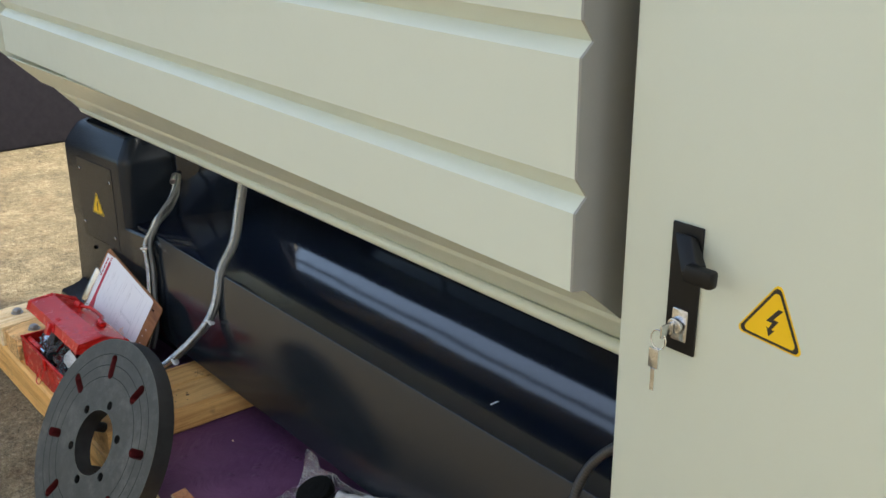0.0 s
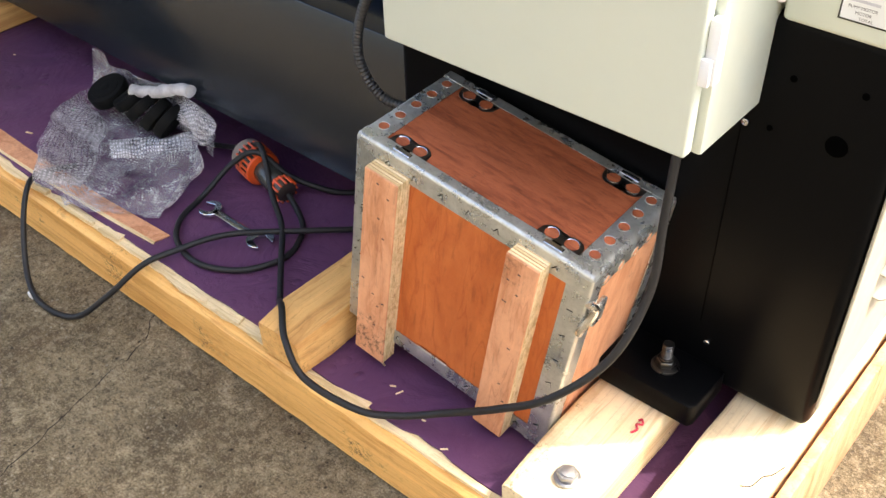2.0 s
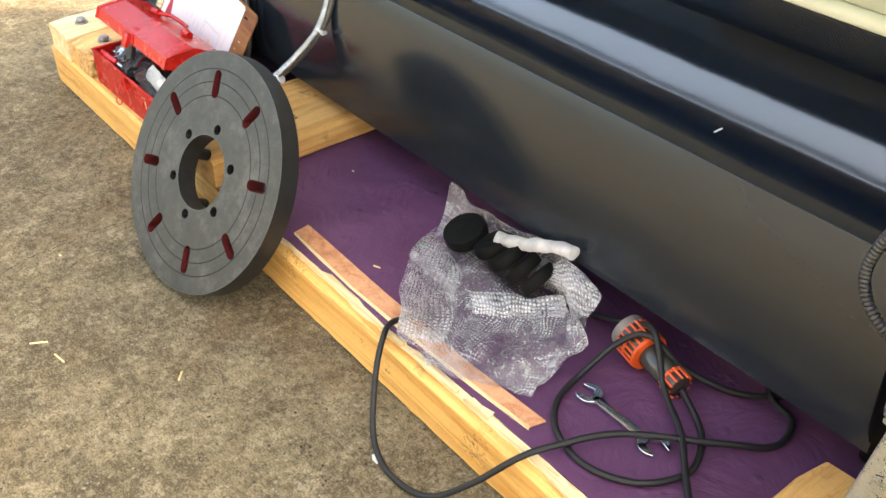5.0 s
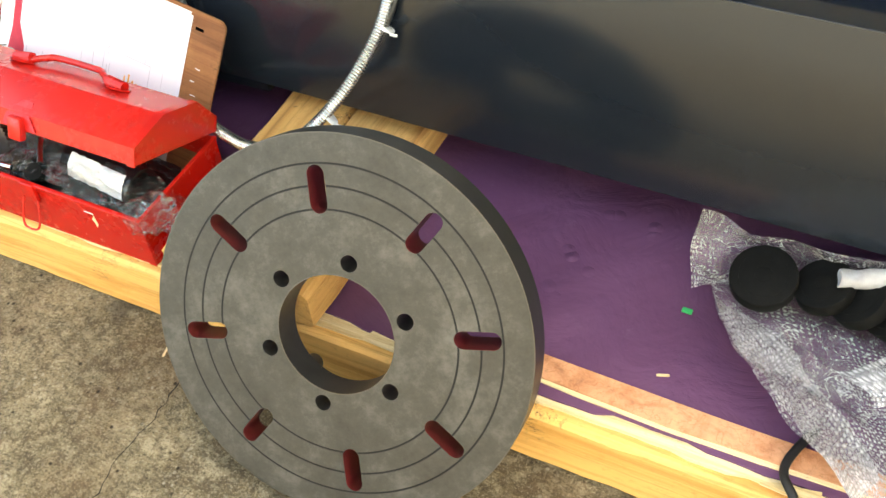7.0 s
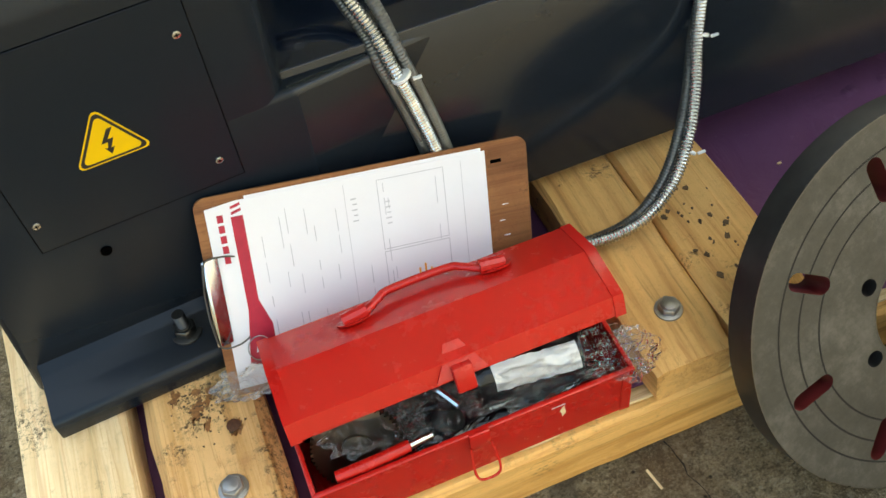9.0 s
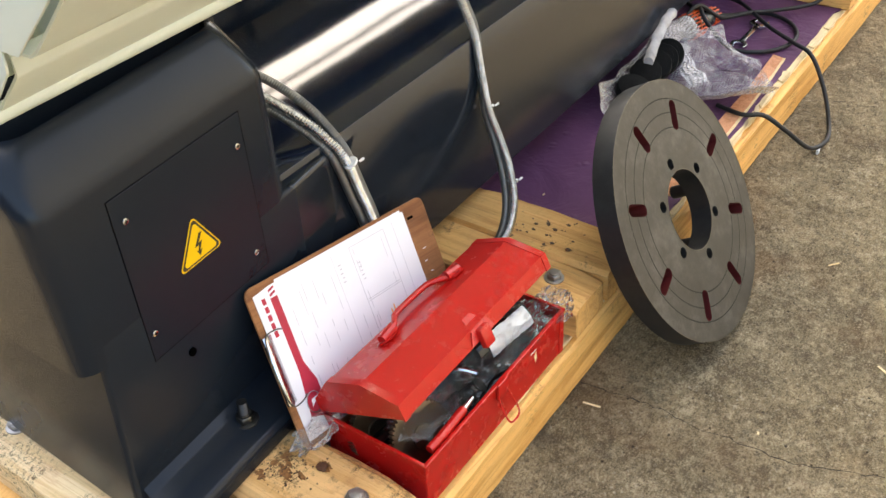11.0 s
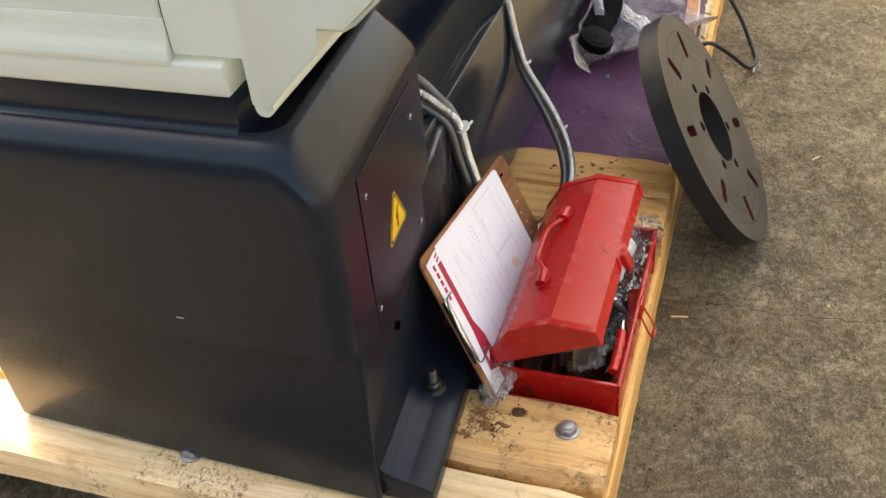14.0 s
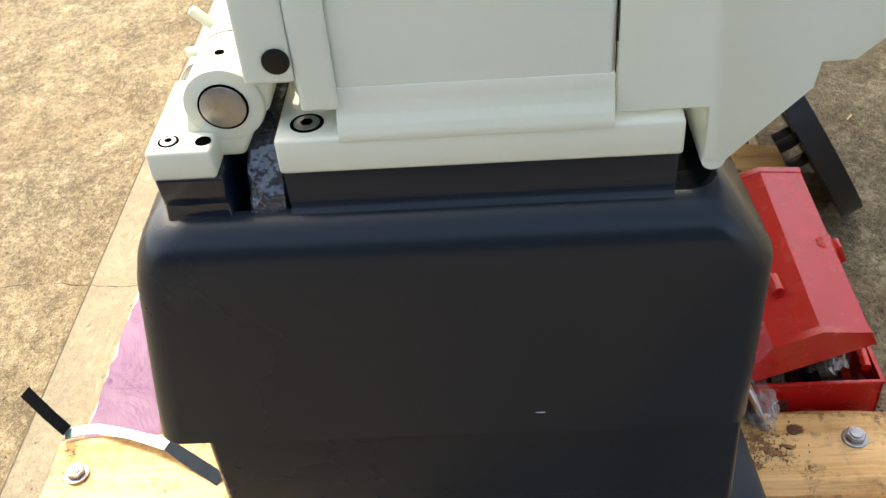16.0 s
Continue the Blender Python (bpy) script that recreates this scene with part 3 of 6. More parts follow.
crack([(0.463, -0.06), (0.465, -0.097), (0.472, -0.158), (0.475, -0.217), (0.474, -0.280), (0.468, -0.374), (0.515, -0.490), (0.56, -0.66)], 1)
crack([(1.478, -0.06), (1.512, -0.100), (1.530, -0.180), (1.544, -0.218), (1.547, -0.280), (1.58, -0.42)], 2)
crack([(0.526, 1.02), (0.530, 1.110), (0.540, 1.180), (0.549, 1.235), (0.544, 1.340), (0.57, 1.60), (0.52, 2.0)], 3)
part("slab_joint", box(-6.0, 9.0, 1.1665, 1.1690, -0.001, 0.0005), plain("joint_dirt", (0.105, 0.084, 0.055), 0.95, 0, 0.6, 30), ground, "narrow joint between slabs", 0)
solo("wall_far", box(-3.0, -2.68, -1.5, 5, 0, 1.5, 0.02), WALL, "low dark wall beyond the yard", "wall", "structure")
# Unseen wall, added to throw sunlight back onto the machine's shaded side.
solo("wall_opposite", box(-1.5, 9.0, -4.9, -4.6, 0, 4.6, 0.02), BUFF, "unseen plain buff wall added to bounce light across the yard", "wall", "structure")

# ---- pallet ----
DECK, TOP = 0.105, 0.165
pallet = thing("timber_pallet", "pine shipping pallet with purple film-faced deck and bolted crossbeams", "pallet", (1.1, 0.47, 0))
part("runner", beam(-0.235, 2.40, -0.06, 0.045, 0, 0.096, "x", 1, 0.0008, 0.006, 0.03), PINE_X, pallet, "yellow sawn pine runner with splintered edge")
part("runner", beam(-0.235, 2.40, 0.42, 0.53, 0, 0.096, "x", 2, 0.002), PINE_X, pallet)
part("runner", beam(-0.235, 2.40, 0.915, 1.02, 0, 0.096, "x", 3, 0.002), PINE_X, pallet)


def ragged_sheet(x0, x1, y0, y1, z0, z1, seed, tooth):
    """A sheet whose two long edges are splintered."""
    rng = random.Random(seed)
    n = int((x1 - x0) / 0.02)
    b = bmesh.new()
    edge0, edge1, jag = [], [], 0.0
    for i in range(n + 1):
        if rng.random() < 0.25:
            jag = rng.uniform(-tooth, tooth)
        edge0.append(y0 + jag + rng.uniform(-0.001, 0.001))
        edge1.append(y1 + rng.uniform(-tooth, tooth) * 0.5)
    cols = []
    for i in range(n + 1):
        x = x0 + (x1 - x0) * i / n
        cols.append([b.verts.new(p) for p in ((x, edge0[i], z0), (x, edge0[i], z1), (x, edge1[i], z1), (x, edge1[i], z0))])
    for a, c in zip(cols, cols[1:]):
        for k in range(4):
            b.faces.new((a[k], a[(k + 1) % 4], c[(k + 1) % 4], c[k]))
    b.faces.new(cols[0][::-1])
    b.faces.new(cols[-1])
    return b


part("plywood_sheet", ragged_sheet(-0.10, 2.40, -0.047, 1.015, 0.0965, 0.1015, 4, 0.0025), PLY_EDGE, pallet, "splintered pale plywood edge", 0)
part("deck_film", ragged_sheet(-0.09, 2.40, -0.036, 1.012, 0.102, DECK, 5, 0.006), PURPLE, pallet, "purple phenolic film on the plywood deck", 0)
rng = random.Random(77)
x = 0.70
while x < 2.13:
    # pale splinters of the plywood's face left along the torn edge of the film
    w, y = rng.uniform(0.04, 0.13), rng.uniform(-0.050, -0.046)
    if rng.random() < 0.75:
        d0, d1 = rng.uniform(0.004, 0.016), rng.uniform(0.006, 0.018)
        pts = [(x, y), (x + w * 0.4, y - rng.uniform(0, 0.004)), (x + w, y + rng.uniform(0, 0.002)), (x + w - rng.uniform(0, 0.006), y + d1), (x + w * 0.5, y + (d0 + d1) * 0.4), (x + rng.uniform(0.004, 0.02), y + d0)]
        part("splinter_edge", prism(pts, "z", 0.1012, 0.1025 + rng.uniform(0.0015, 0.0045)), PLY_EDGE, pallet, smooth=0)
    x += w + rng.uniform(0.0, 0.03)
for k, (a, c, m) in enumerate(((-0.201, -0.088, PINE_WORN), (-0.070, 0.055, PINE_DIRTY), (0.437, 0.534, PINE_Y), (0.537, 0.645, PINE_Y), (2.165, 2.262, PINE_PALE), (2.305, 2.404, PINE_PALE))):
    part("crossbeam", beam(a, c, -0.058, 1.01, DECK + 0.0005 if k else 0.097, TOP, "y", 10 + k, 0.0018, 0.006 if k != 1 else 0.012), m, pallet)
part("block", beam(1.757, 1.84, -0.058, 0.20, DECK + 0.0005, TOP, "y", 20, 0.0015), PINE_Y, pallet, "short yellow pine block under the crate")
part("end_board", box(2.409, 2.423, -0.05, 1.0, 0.0, 0.158, 0.002), PLY_Z, pallet, "orange plywood end board")
for x, y in ((-0.137, 0.0), (0.0, 0.0), (0.488, 0.006), (2.222, -0.008), (2.351, -0.027), (-0.016, 0.970), (2.222, 0.953), (-0.150, 0.462)):
    part("bolt", hex_bolt(x, y, TOP, 0.0115, 0.008, 0.0155), STEEL, pallet, "galvanised hex bolt")
nut_b = bmesh.new()
rings = []
for z, ro in ((TOP, 0.0100), (TOP + 0.0088, 0.0100), (TOP + 0.0100, 0.0092)):
    rings.append([nut_b.verts.new((2.386 + ro * math.cos(radians(60 * (k // 2) + 20)), 0.011 + ro * math.sin(radians(60 * (k // 2) + 20)), z)) if k % 2 == 0 else None for k in range(12)])
rings = [[v for v in ring if v] for ring in rings]
rings += [[nut_b.verts.new((2.386 + 0.0058 * math.cos(radians(60 * k + 20)), 0.011 + 0.0058 * math.sin(radians(60 * k + 20)), z)) for k in range(6)] for z in (TOP + 0.0098, TOP + 0.0005)]
for ra, rb in zip(rings, rings[1:]):
    for k in range(6):
        nut_b.faces.new((ra[k], ra[(k + 1) % 6], rb[(k + 1) % 6], rb[k]))
nut_b.faces.new(rings[-1])
solo("hex_nut", nut_b, DARK_STEEL, "loose dark steel hex nut on the pale crossbeam", "nut")

rng = random.Random(31)
for k in range(40):
    x, y, r = min(max(0.592 + rng.gauss(0, 0.022), 0.548), 0.635), 0.080 + rng.gauss(0, 0.034), rng.uniform(0.0008, 0.0052) * rng.uniform(0.5, 1)
    blot = [(x + r * rng.uniform(0.6, 1.4) * math.cos(a), y + r * rng.uniform(0.6, 1.5) * math.sin(a)) for a in [2 * math.pi * i / 9 for i in range(9)]]
    part("oil_spot", prism(blot, "z", TOP - 0.001, TOP + 0.0001), OIL, pallet, smooth=0)

for k in range(9):
    u = rng.gauss(0, 1)
    x, y, r = min(max(-0.008 + 0.014 * u, -0.055), 0.038), 0.105 - 0.010 * u + rng.gauss(0, 0.014), rng.uniform(0.003, 0.0075)
    blot = [(x + r * rng.uniform(0.3, 1.3) * math.cos(a) + 0.5 * r * math.sin(a), y + r * rng.uniform(0.5, 2.3) * math.sin(a)) for a in [2 * math.pi * i / 30 for i in range(30)]]
    part("mildew_stain", prism(blot, "z", TOP - 0.001, TOP + 0.00012 + 0.00001 * k), BROWN_STAIN, pallet, smooth=0)
for k in range(90):
    u = rng.gauss(0, 1)
    x, y, r = min(max(-0.008 + 0.016 * u, -0.062), 0.046), 0.105 - 0.010 * u + rng.gauss(0, 0.022), rng.uniform(0.0004, 0.0013) * rng.choice((1, 1, 1, 1.8))
    blot = [(x + r * rng.uniform(0.4, 1.6) * math.cos(a), y + r * rng.uniform(0.4, 1.4) * math.sin(a)) for a in [2 * math.pi * i / 7 for i in range(7)]]
    part("mildew_spot", prism(blot, "z", TOP - 0.001, TOP + 0.0002 + 0.0002 * rng.random()), MILDEW if k % 3 else OIL, pallet, smooth=0)
part("knot", soft_rod((0.017, 0.070, TOP - 0.002), (0.017, 0.070, TOP + 0.0006), 0.0075, 0.0004, 14), plain("dark_knot", (0.13, 0.045, 0.015), 0.6, 0, 0.5, 300), pallet, "dark resin knot")

# ---- lathe ----
lathe = thing("metal_lathe", "large navy and cream engine lathe bolted on a pallet", "lathe", (1.1, 0.47, TOP))
# bed between the pedestals: upright back, soft ridge, sloping shed
bed = [(0.62, 0.20), (0.212, 0.197), (0.2352, 0.4478), (0.2360, 0.4490), (0.2375, 0.4496), (0.345, 0.452), (0.62, 0.454)]
# Added block that keeps light out, so the deck darkens under the bed.
part("sump_tray", box(0.20, 1.78, 0.31, 0.60, 0.108, 0.1965, 0.004), NAVY, lathe, "added navy block that keeps light out from under the bed")
bed_b = prism(bed, "x", 0.16, 1.80)
bmesh.ops.recalc_face_normals(bed_b, faces=bed_b.faces[:])
for f in bed_b.faces:
    f.material_index = 1 if f.normal.z > 0.3 else 0
part("bed", bed_b, [NAVY, NAVY_CAST], lathe, "navy bed casting with a glossy sloping top", 50)
part("bed_way", box(0.16, 1.80, 0.445, 0.607, 0.634, 0.684, 0.004), NAVY_CAST, lathe, "navy bed way")
part("bed_front_web", box(0.16, 1.80, 0.585, 0.615, 0.44, 0.550, 0.006), NAVY_CAST, lathe)
part("bed_rib", prism([(0.17, 0.345), (0.205, 0.350), (0.300, 0.62), (0.17, 0.62)], "z", 0.44, 0.684, 0.006), NAVY_CAST, lathe)
part("bed_casting", prism([(0.2775, 0.60), (0.2775, 0.7055), (0.5915, 0.7055), (0.5915, 0.60)], "x", -0.1415, 0.17, 0.003), NAVY_SATIN, lathe, "dark navy bed end")
part("bed_fillet", prism([(-0.1475, 0.6655), (-0.1440, 0.6690), (-0.1420, 0.6745), (-0.1415, 0.682), (-0.13, 0.682), (-0.13, 0.655), (-0.1475, 0.655)], "y", 0.279, 0.590, 0.0008, seg=1), NAVY_SATIN, lathe)


def ring_loft(levels, seg=7):
    """Rounded rectangles (z, x0, x1, y0, y1, r) one over another, closed at both ends."""
    b = bmesh.new()
    rings = []
    for z, x0, x1, y0, y1, r in levels:
        ring = []
        for cx, cy, a0 in ((x1 - r, y1 - r, 0), (x0 + r, y1 - r, 90), (x0 + r, y0 + r, 180), (x1 - r, y0 + r, 270)):
            ring += [b.verts.new((cx + r * math.cos(radians(a0 + 90 * k / seg)), cy + r * math.sin(radians(a0 + 90 * k / seg)), z)) for k in range(seg + 1)]
        rings.append(ring)
    for ra, rb in zip(rings, rings[1:]):
        for k in range(len(ra)):
            q = (k + 1) % len(ra)
            b.faces.new((ra[k], ra[q], rb[q], rb[k]))
    b.faces.new(rings[0][::-1])
    b.faces.new(rings[-1])
    return b


def pedestal_tail():
    """Cast head: a rolled tail edge, a broad chamfer along the front and a sunk top."""
    return ring_loft([
        (0.404, -0.166, 0.180, 0.209, 0.760, 0.022), (0.408, -0.171, 0.182, 0.204, 0.766, 0.026), (0.600, -0.171, 0.182, 0.204, 0.738, 0.030),
        (0.609, -0.171, 0.181, 0.2055, 0.736, 0.030), (0.617, -0.1708, 0.179, 0.210, 0.734, 0.031), (0.6345, -0.170, 0.174, 0.2215, 0.7285, 0.032),
        (0.645, -0.167, 0.170, 0.229, 0.724, 0.033), (0.654, -0.162, 0.166, 0.235, 0.718, 0.033), (0.661, -0.155, 0.162, 0.2405, 0.710, 0.032),
        (0.6655, -0.1465, 0.158, 0.2455, 0.700, 0.030), (0.6665, -0.140, 0.154, 0.250, 0.692, 0.028), (0.663, -0.135, 0.150, 0.2545, 0.686, 0.026),
        (0.642, -0.131, 0.146, 0.258, 0.680, 0.024)])


def pedestal_low():
    """Lower part, drawn in towards its foot."""
    b = prism([(-0.157, 0.2037), (0.1815, 0.2037), (0.42, 0.2128), (0.42, 0.722), (-0.157, 0.722)], "z", 0.168, 0.4405, 0.008, seg=3)
    for v in b.verts:
        if v.co.x > 0.2 and v.co.y < 0.3:
            v.co.y += 0.0942 * max(0.0, v.co.z - 0.197) - 0.001
        k = max(0.0, (0.40 - v.co.z) / 0.232)
        if v.co.x < 0:
            v.co.x += 0.010 * k if v.co.y > 0.4 else 0.011 - 0.021 * k
        if v.co.y > 0.5:
            v.co.y += 0.006 * k
    for f in b.faces:
        c = f.calc_center_median()
        f.material_index = 1 if c.x > 0.19 and c.y < 0.30 else 0
    return b


part("tail_pedestal", pedestal_tail(), NAVY_SATIN, lathe, "dark navy rounded pedestal head")
part("pedestal_base", pedestal_low(), [NAVY_SATIN, NAVY], lathe)
foot = [(0.140, 0.166), (0.140, 0.190), (0.145, 0.1965), (0.172, 0.2015), (0.194, 0.2085), (0.2062, 0.219), (0.2062, 0.166)]
part("foot_flange", prism(foot, "x", -0.153, 0.115, 0.0025), NAVY_SATIN, lathe, "navy foot flange with a holding-down stud")
part("foot_stud", hex_bolt(0.002, 0.178, 0.200, 0.0115, 0.010, 0.017, 0.022), DARK_STEEL, lathe)
part("inspection_plate", box(-0.083, 0.118, 0.2030, 0.2045, 0.366, 0.583, 0.0004, 1), NAVY_SATIN, lathe, "thin navy cover plate")
frame_gap = bmesh.new()
for q in ((-0.0838, -0.083, 0.3652, 0.5838), (0.118, 0.1188, 0.3652, 0.5838), (-0.083, 0.118, 0.583, 0.5838), (-0.083, 0.118, 0.3652, 0.366)):
    box(q[0], q[1], 0.2033, 0.2044, q[2], q[3], bm=frame_gap)
part("plate_seam", frame_gap, GAP, lathe)
for x, z in ((0.105, 0.545), (0.100, 0.395), (-0.068, 0.552), (-0.074, 0.402)):
    s = soft_rod((x, 0.2030, z), (x, 0.2004, z), 0.0040, 0.0014, 18)
    screw = part("plate_screw", s, CHROME, lathe)
    slot = box(x - 0.0024, x + 0.0024, 0.2001, 0.2006, z - 0.0005, z + 0.0005)
    box(x - 0.0005, x + 0.0005, 0.2001, 0.2006, z - 0.0024, z + 0.0024, bm=slot)
    part("screw_slot", slot, GAP, screw)
part("plug_hole", soft_rod((-0.032, 0.204, 0.338), (-0.032, 0.2005, 0.338), 0.0055, 0.0006, 18), GAP, lathe)


def warning_sign(name, cx, cz, y, side, parent, lean=0.0):
    """Yellow warning triangle with a black border and a bolt, on a face looking to -y."""
    def tri(r, y0, y1, mi, bm):
        pts = []
        for k in range(3):
            a = radians(90 + 120 * k + lean)
            c = (cx + r * math.cos(a), cz + r * math.sin(a))
            for d in (-22, -8, 8, 22):
                q = radians(90 + 120 * k + lean + d * 2.7)
                pts.append((c[0] - 0.12 * r * math.cos(a) + 0.12 * r * math.cos(q), c[1] - 0.12 * r * math.sin(a) + 0.12 * r * math.sin(q)))
        prism(pts, "y", y0, y1, bm=bm, mi=mi)
    b = bmesh.new()
    r = side / math.sqrt(3) * 1.06
    tri(r, y, y - 0.0004, 0, b)
    tri(r * 0.93, y - 0.0004, y - 0.0006, 1, b)
    tri(r * 0.80, y - 0.0006, y - 0.0008, 0, b)
    bolt = [(0.10, 0.42), (-0.16, 0.02), (0.0, 0.02), (-0.06, -0.16), (-0.13, -0.12), (-0.02, -0.36), (0.11, -0.16), (0.02, -0.17), (0.17, 0.11), (0.02, 0.11), (0.24, 0.42)]
    ca, sa = math.cos(radians(lean)), math.sin(radians(lean))
    prism([(cx + r * 1.0 * (p[0] * ca - p[1] * sa), cz + r * 1.0 * (p[0] * sa + p[1] * ca)) for p in bolt], "y", y - 0.0008, y - 0.0010, bm=b, mi=1)
    return part(name, b, [YELLOW, SIGN_BLACK], parent, "yellow triangular high-voltage warning sticker", 0)


part("scratch", box(-0.1716, -0.1711, 0.386, 0.395, 0.4365, 0.4371), INK, lathe, smooth=0)
part("scratch", box(1.452, 1.4545, 0.297, 0.313, 0.4505, 0.4518), PAPER, lathe, smooth=0)
warning_sign("warning_sign", 0.016, 0.463, 0.2028, 0.060, lathe)
# the front of the tail pedestal is drawn in towards its end
for ob in [o for o in lathe.children_recursive if o.name.split(".")[0] in ("tail_pedestal", "pedestal_base", "inspection_plate", "plate_seam", "plate_screw", "screw_slot", "plug_hole", "warning_sign", "foot_flange")]:
    for v in ob.data.vertices:
        if v.co.y < 0.32:
            v.co.y += 0.068 * (min(v.co.x, 0.1815) - 0.02)

# head pedestal
hp = box(1.785, 2.396, 0.2135, 0.77, 0.172, 0.655, 0.012, 3)
part("head_pedestal", hp, CHARCOAL, lathe, "charcoal headstock pedestal with drilled holes")
pad = [(2.165, 0.137), (2.288, 0.137), (2.292, 0.145), (2.292, 0.2145), (2.160, 0.2145), (2.160, 0.145)]
part("end_panel", box(2.3975, 2.4010, 0.222, 0.77, 0.205, 0.652, 0.001, 1), BEIGE, lathe, "beige louvred end panel")
for k in range(10):
    for y in (0.300, 0.405, 0.510, 0.615):
        lv = bmesh.new()
        bmesh.ops.create_uvsphere(lv, u_segments=14, v_segments=8, radius=1.0)
        for v in lv.verts:
            v.co = Vector((2.4005 + v.co.x * 0.018, y + 0.038 + v.co.y * 0.040, 0.325 + 0.033 * k + v.co.z * 0.011 - abs(v.co.x) * 0.008))
        part("louvre", lv, BEIGE, lathe)
part("foot_pad", prism(pad, "z", 0.166, 0.200, 0.004), CHARCOAL, lathe)
part("foot_stud", hex_bolt(2.231, 0.178, 0.200, 0.0115, 0.010, 0.017, 0.024), DARK_STEEL, lathe)
for x, z, r in ((2.344, 0.543, 0.011), (2.290, 0.596, 0.0035), (2.278, 0.537, 0.003), (2.357, 0.602, 0.0035)):
    part("drilled_hole", rod((x, 0.2134, z), (x, 0.2126, z), r, 20), GAP, lathe)
for x, z in ((2.253, 0.535), (2.262, 0.232)):
    part("plate_screw", soft_rod((x, 0.2135, z), (x, 0.2105, z), 0.0040, 0.0012, 18), CHROME, lathe)
part("pedestal_seam", box(2.2485, 2.2495, 0.2130, 0.2136, 0.26, 0.535), GAP, lathe)

# chip tray under the splash guard
tray = [(0.256, 0.684), (0.196, 0.742), (0.193, 0.747), (0.192, 0.767), (0.188, 0.770), (0.162, 0.770), (0.150, 0.777), (0.075, 0.850)]
part("chip_tray", sheet_x(tray[:-1], -0.128, 1.90, -0.003), CREAM, lathe, "cream folded sheet-metal chip tray", 30)
part("tray_flange", sheet_x(tray[-2:], -0.128, 1.841, -0.003), CREAM, lathe)
# Added sheet that stops sun leaking through behind the tray lip.
part("tray_floor", box(-0.06, 0.16, 0.252, 0.43, 0.686, 0.689), CREAM, lathe)
part("tray_lip", sweep([Vector((-0.137, 0.250, 0.6925)), Vector((1.90, 0.240, 0.684))], 0.0095, 16), CREAM, lathe, "rolled cream tray lip")
guard = [(0.075, 0.835), (0.055, 0.838), (0.055, 0.925), (0.072, 0.940), (0.055, 0.962), (0.055, 1.085), (0.072, 1.100), (0.055, 1.122), (0.055, 1.245), (0.072, 1.260), (0.055, 1.282), (0.055, 1.75), (0.10, 1.76)]
guard_b = sheet_x(guard, -0.062, 1.842, -0.003)
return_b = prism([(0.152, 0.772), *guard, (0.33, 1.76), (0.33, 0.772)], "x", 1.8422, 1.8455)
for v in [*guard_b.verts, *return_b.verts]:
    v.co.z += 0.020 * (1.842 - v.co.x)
# The grey of this plate stands in for the shade beside the cabinet.
part("guard_return", return_b, paint("shade_grey_return", (0.26, 0.255, 0.23), 0.5, 0.15, 220, 0.1), lathe, "end return of the guard, greyed to look shaded", 25)
part("splash_guard", guard_b, CREAM, lathe, "cream pressed splash guard with grooves", 25)
part("guard_back", prism([(0.20, 0.748), (0.215, 0.748), (0.215, 1.75), (0.20, 1.75)], "x", -0.09, 1.837, 0.003), CREAM, lathe)
# end plate of the guard: stepped outline in y-z
plate = [(0.3285, 0.744), (0.259, 0.744), (0.259, 0.698), (0.244, 0.692), (0.184, 0.756), (0.181, 0.778), (0.157, 0.778), (0.055, 0.872), (0.055, 1.75), (0.3285, 1.75)]
part("guard_end_plate", prism(plate, "x", -0.1415, -0.138, 0.0012), CREAM, lathe, "cream stepped end plate")

# tailstock end of the bed
def draped(b, seed, amount, size):
    """Castings are never quite flat: a slow wave over the surface."""
    for v in b.verts:
        v.co += Vector((noise.noise(v.co / size + Vector((seed, 0, 0))), noise.noise(v.co / size + Vector((0, seed, 0))), noise.noise(v.co / size + Vector((0, 0, seed))))) * amount
    return b


part("bed_end_cap", box(-0.148, -0.02, 0.276, 0.592, 0.7060, 0.7385, 0.0035, 3), CREAM_CAST, lathe, "cream end cap with socket screws")
part("end_cover", box(-0.1405, 0.10, 0.3305, 0.540, 0.7375, 1.6, 0.006, 3), CREAM, lathe, "tall cream end cover")
flare = [(-0.1412, 0.778), (-0.1418, 0.766), (-0.144, 0.756), (-0.1475, 0.748), (-0.1495, 0.741), (-0.1495, 0.7345), (-0.10, 0.7345), (-0.10, 0.778)]
part("cover_skirt", prism(flare, "y", 0.3300, 0.5405, 0.0012, seg=2), CREAM_CAST, lathe, "cast fillet at the foot of the cover")
part("end_column", box(-0.1465, 0.08, 0.5375, 0.5665, 0.761, 1.6, 0.004, 3), CREAM, lathe)
part("bung_plate", box(-0.1470, 0.08, 0.5663, 0.6045, 0.787, 1.6, 0.004, 3), CREAM, lathe)
part("column_foot", box(-0.085, 0.06, 0.542, 0.582, 0.738, 0.79, 0.004, 3), CREAM, lathe)
part("cover_seam", box(-0.1395, -0.1375, 0.3296, 0.3304, 0.744, 1.6), GAP, lathe)
part("black_bung", soft_rod((-0.147, 0.577, 0.807), (-0.1495, 0.577, 0.807), 0.0105, 0.001), BLACK, lathe)


def socket_screw(x, y, z, r):
    part("counterbore", rod((x, y, z - 0.001), (x, y, z + 0.0004), r * 1.3, 24), GAP, lathe)
    b = soft_rod((x, y, z - 0.002), (x, y, z + 0.0012), r, 0.0008)
    part("socket_screw", b, STEEL, lathe)
    part("screw_socket", rod((x, y, z + 0.0012), (x, y, z + 0.0016), r * 0.5, 6), GAP, lathe)


socket_screw(-0.125, 0.568, 0.7385, 0.0105)
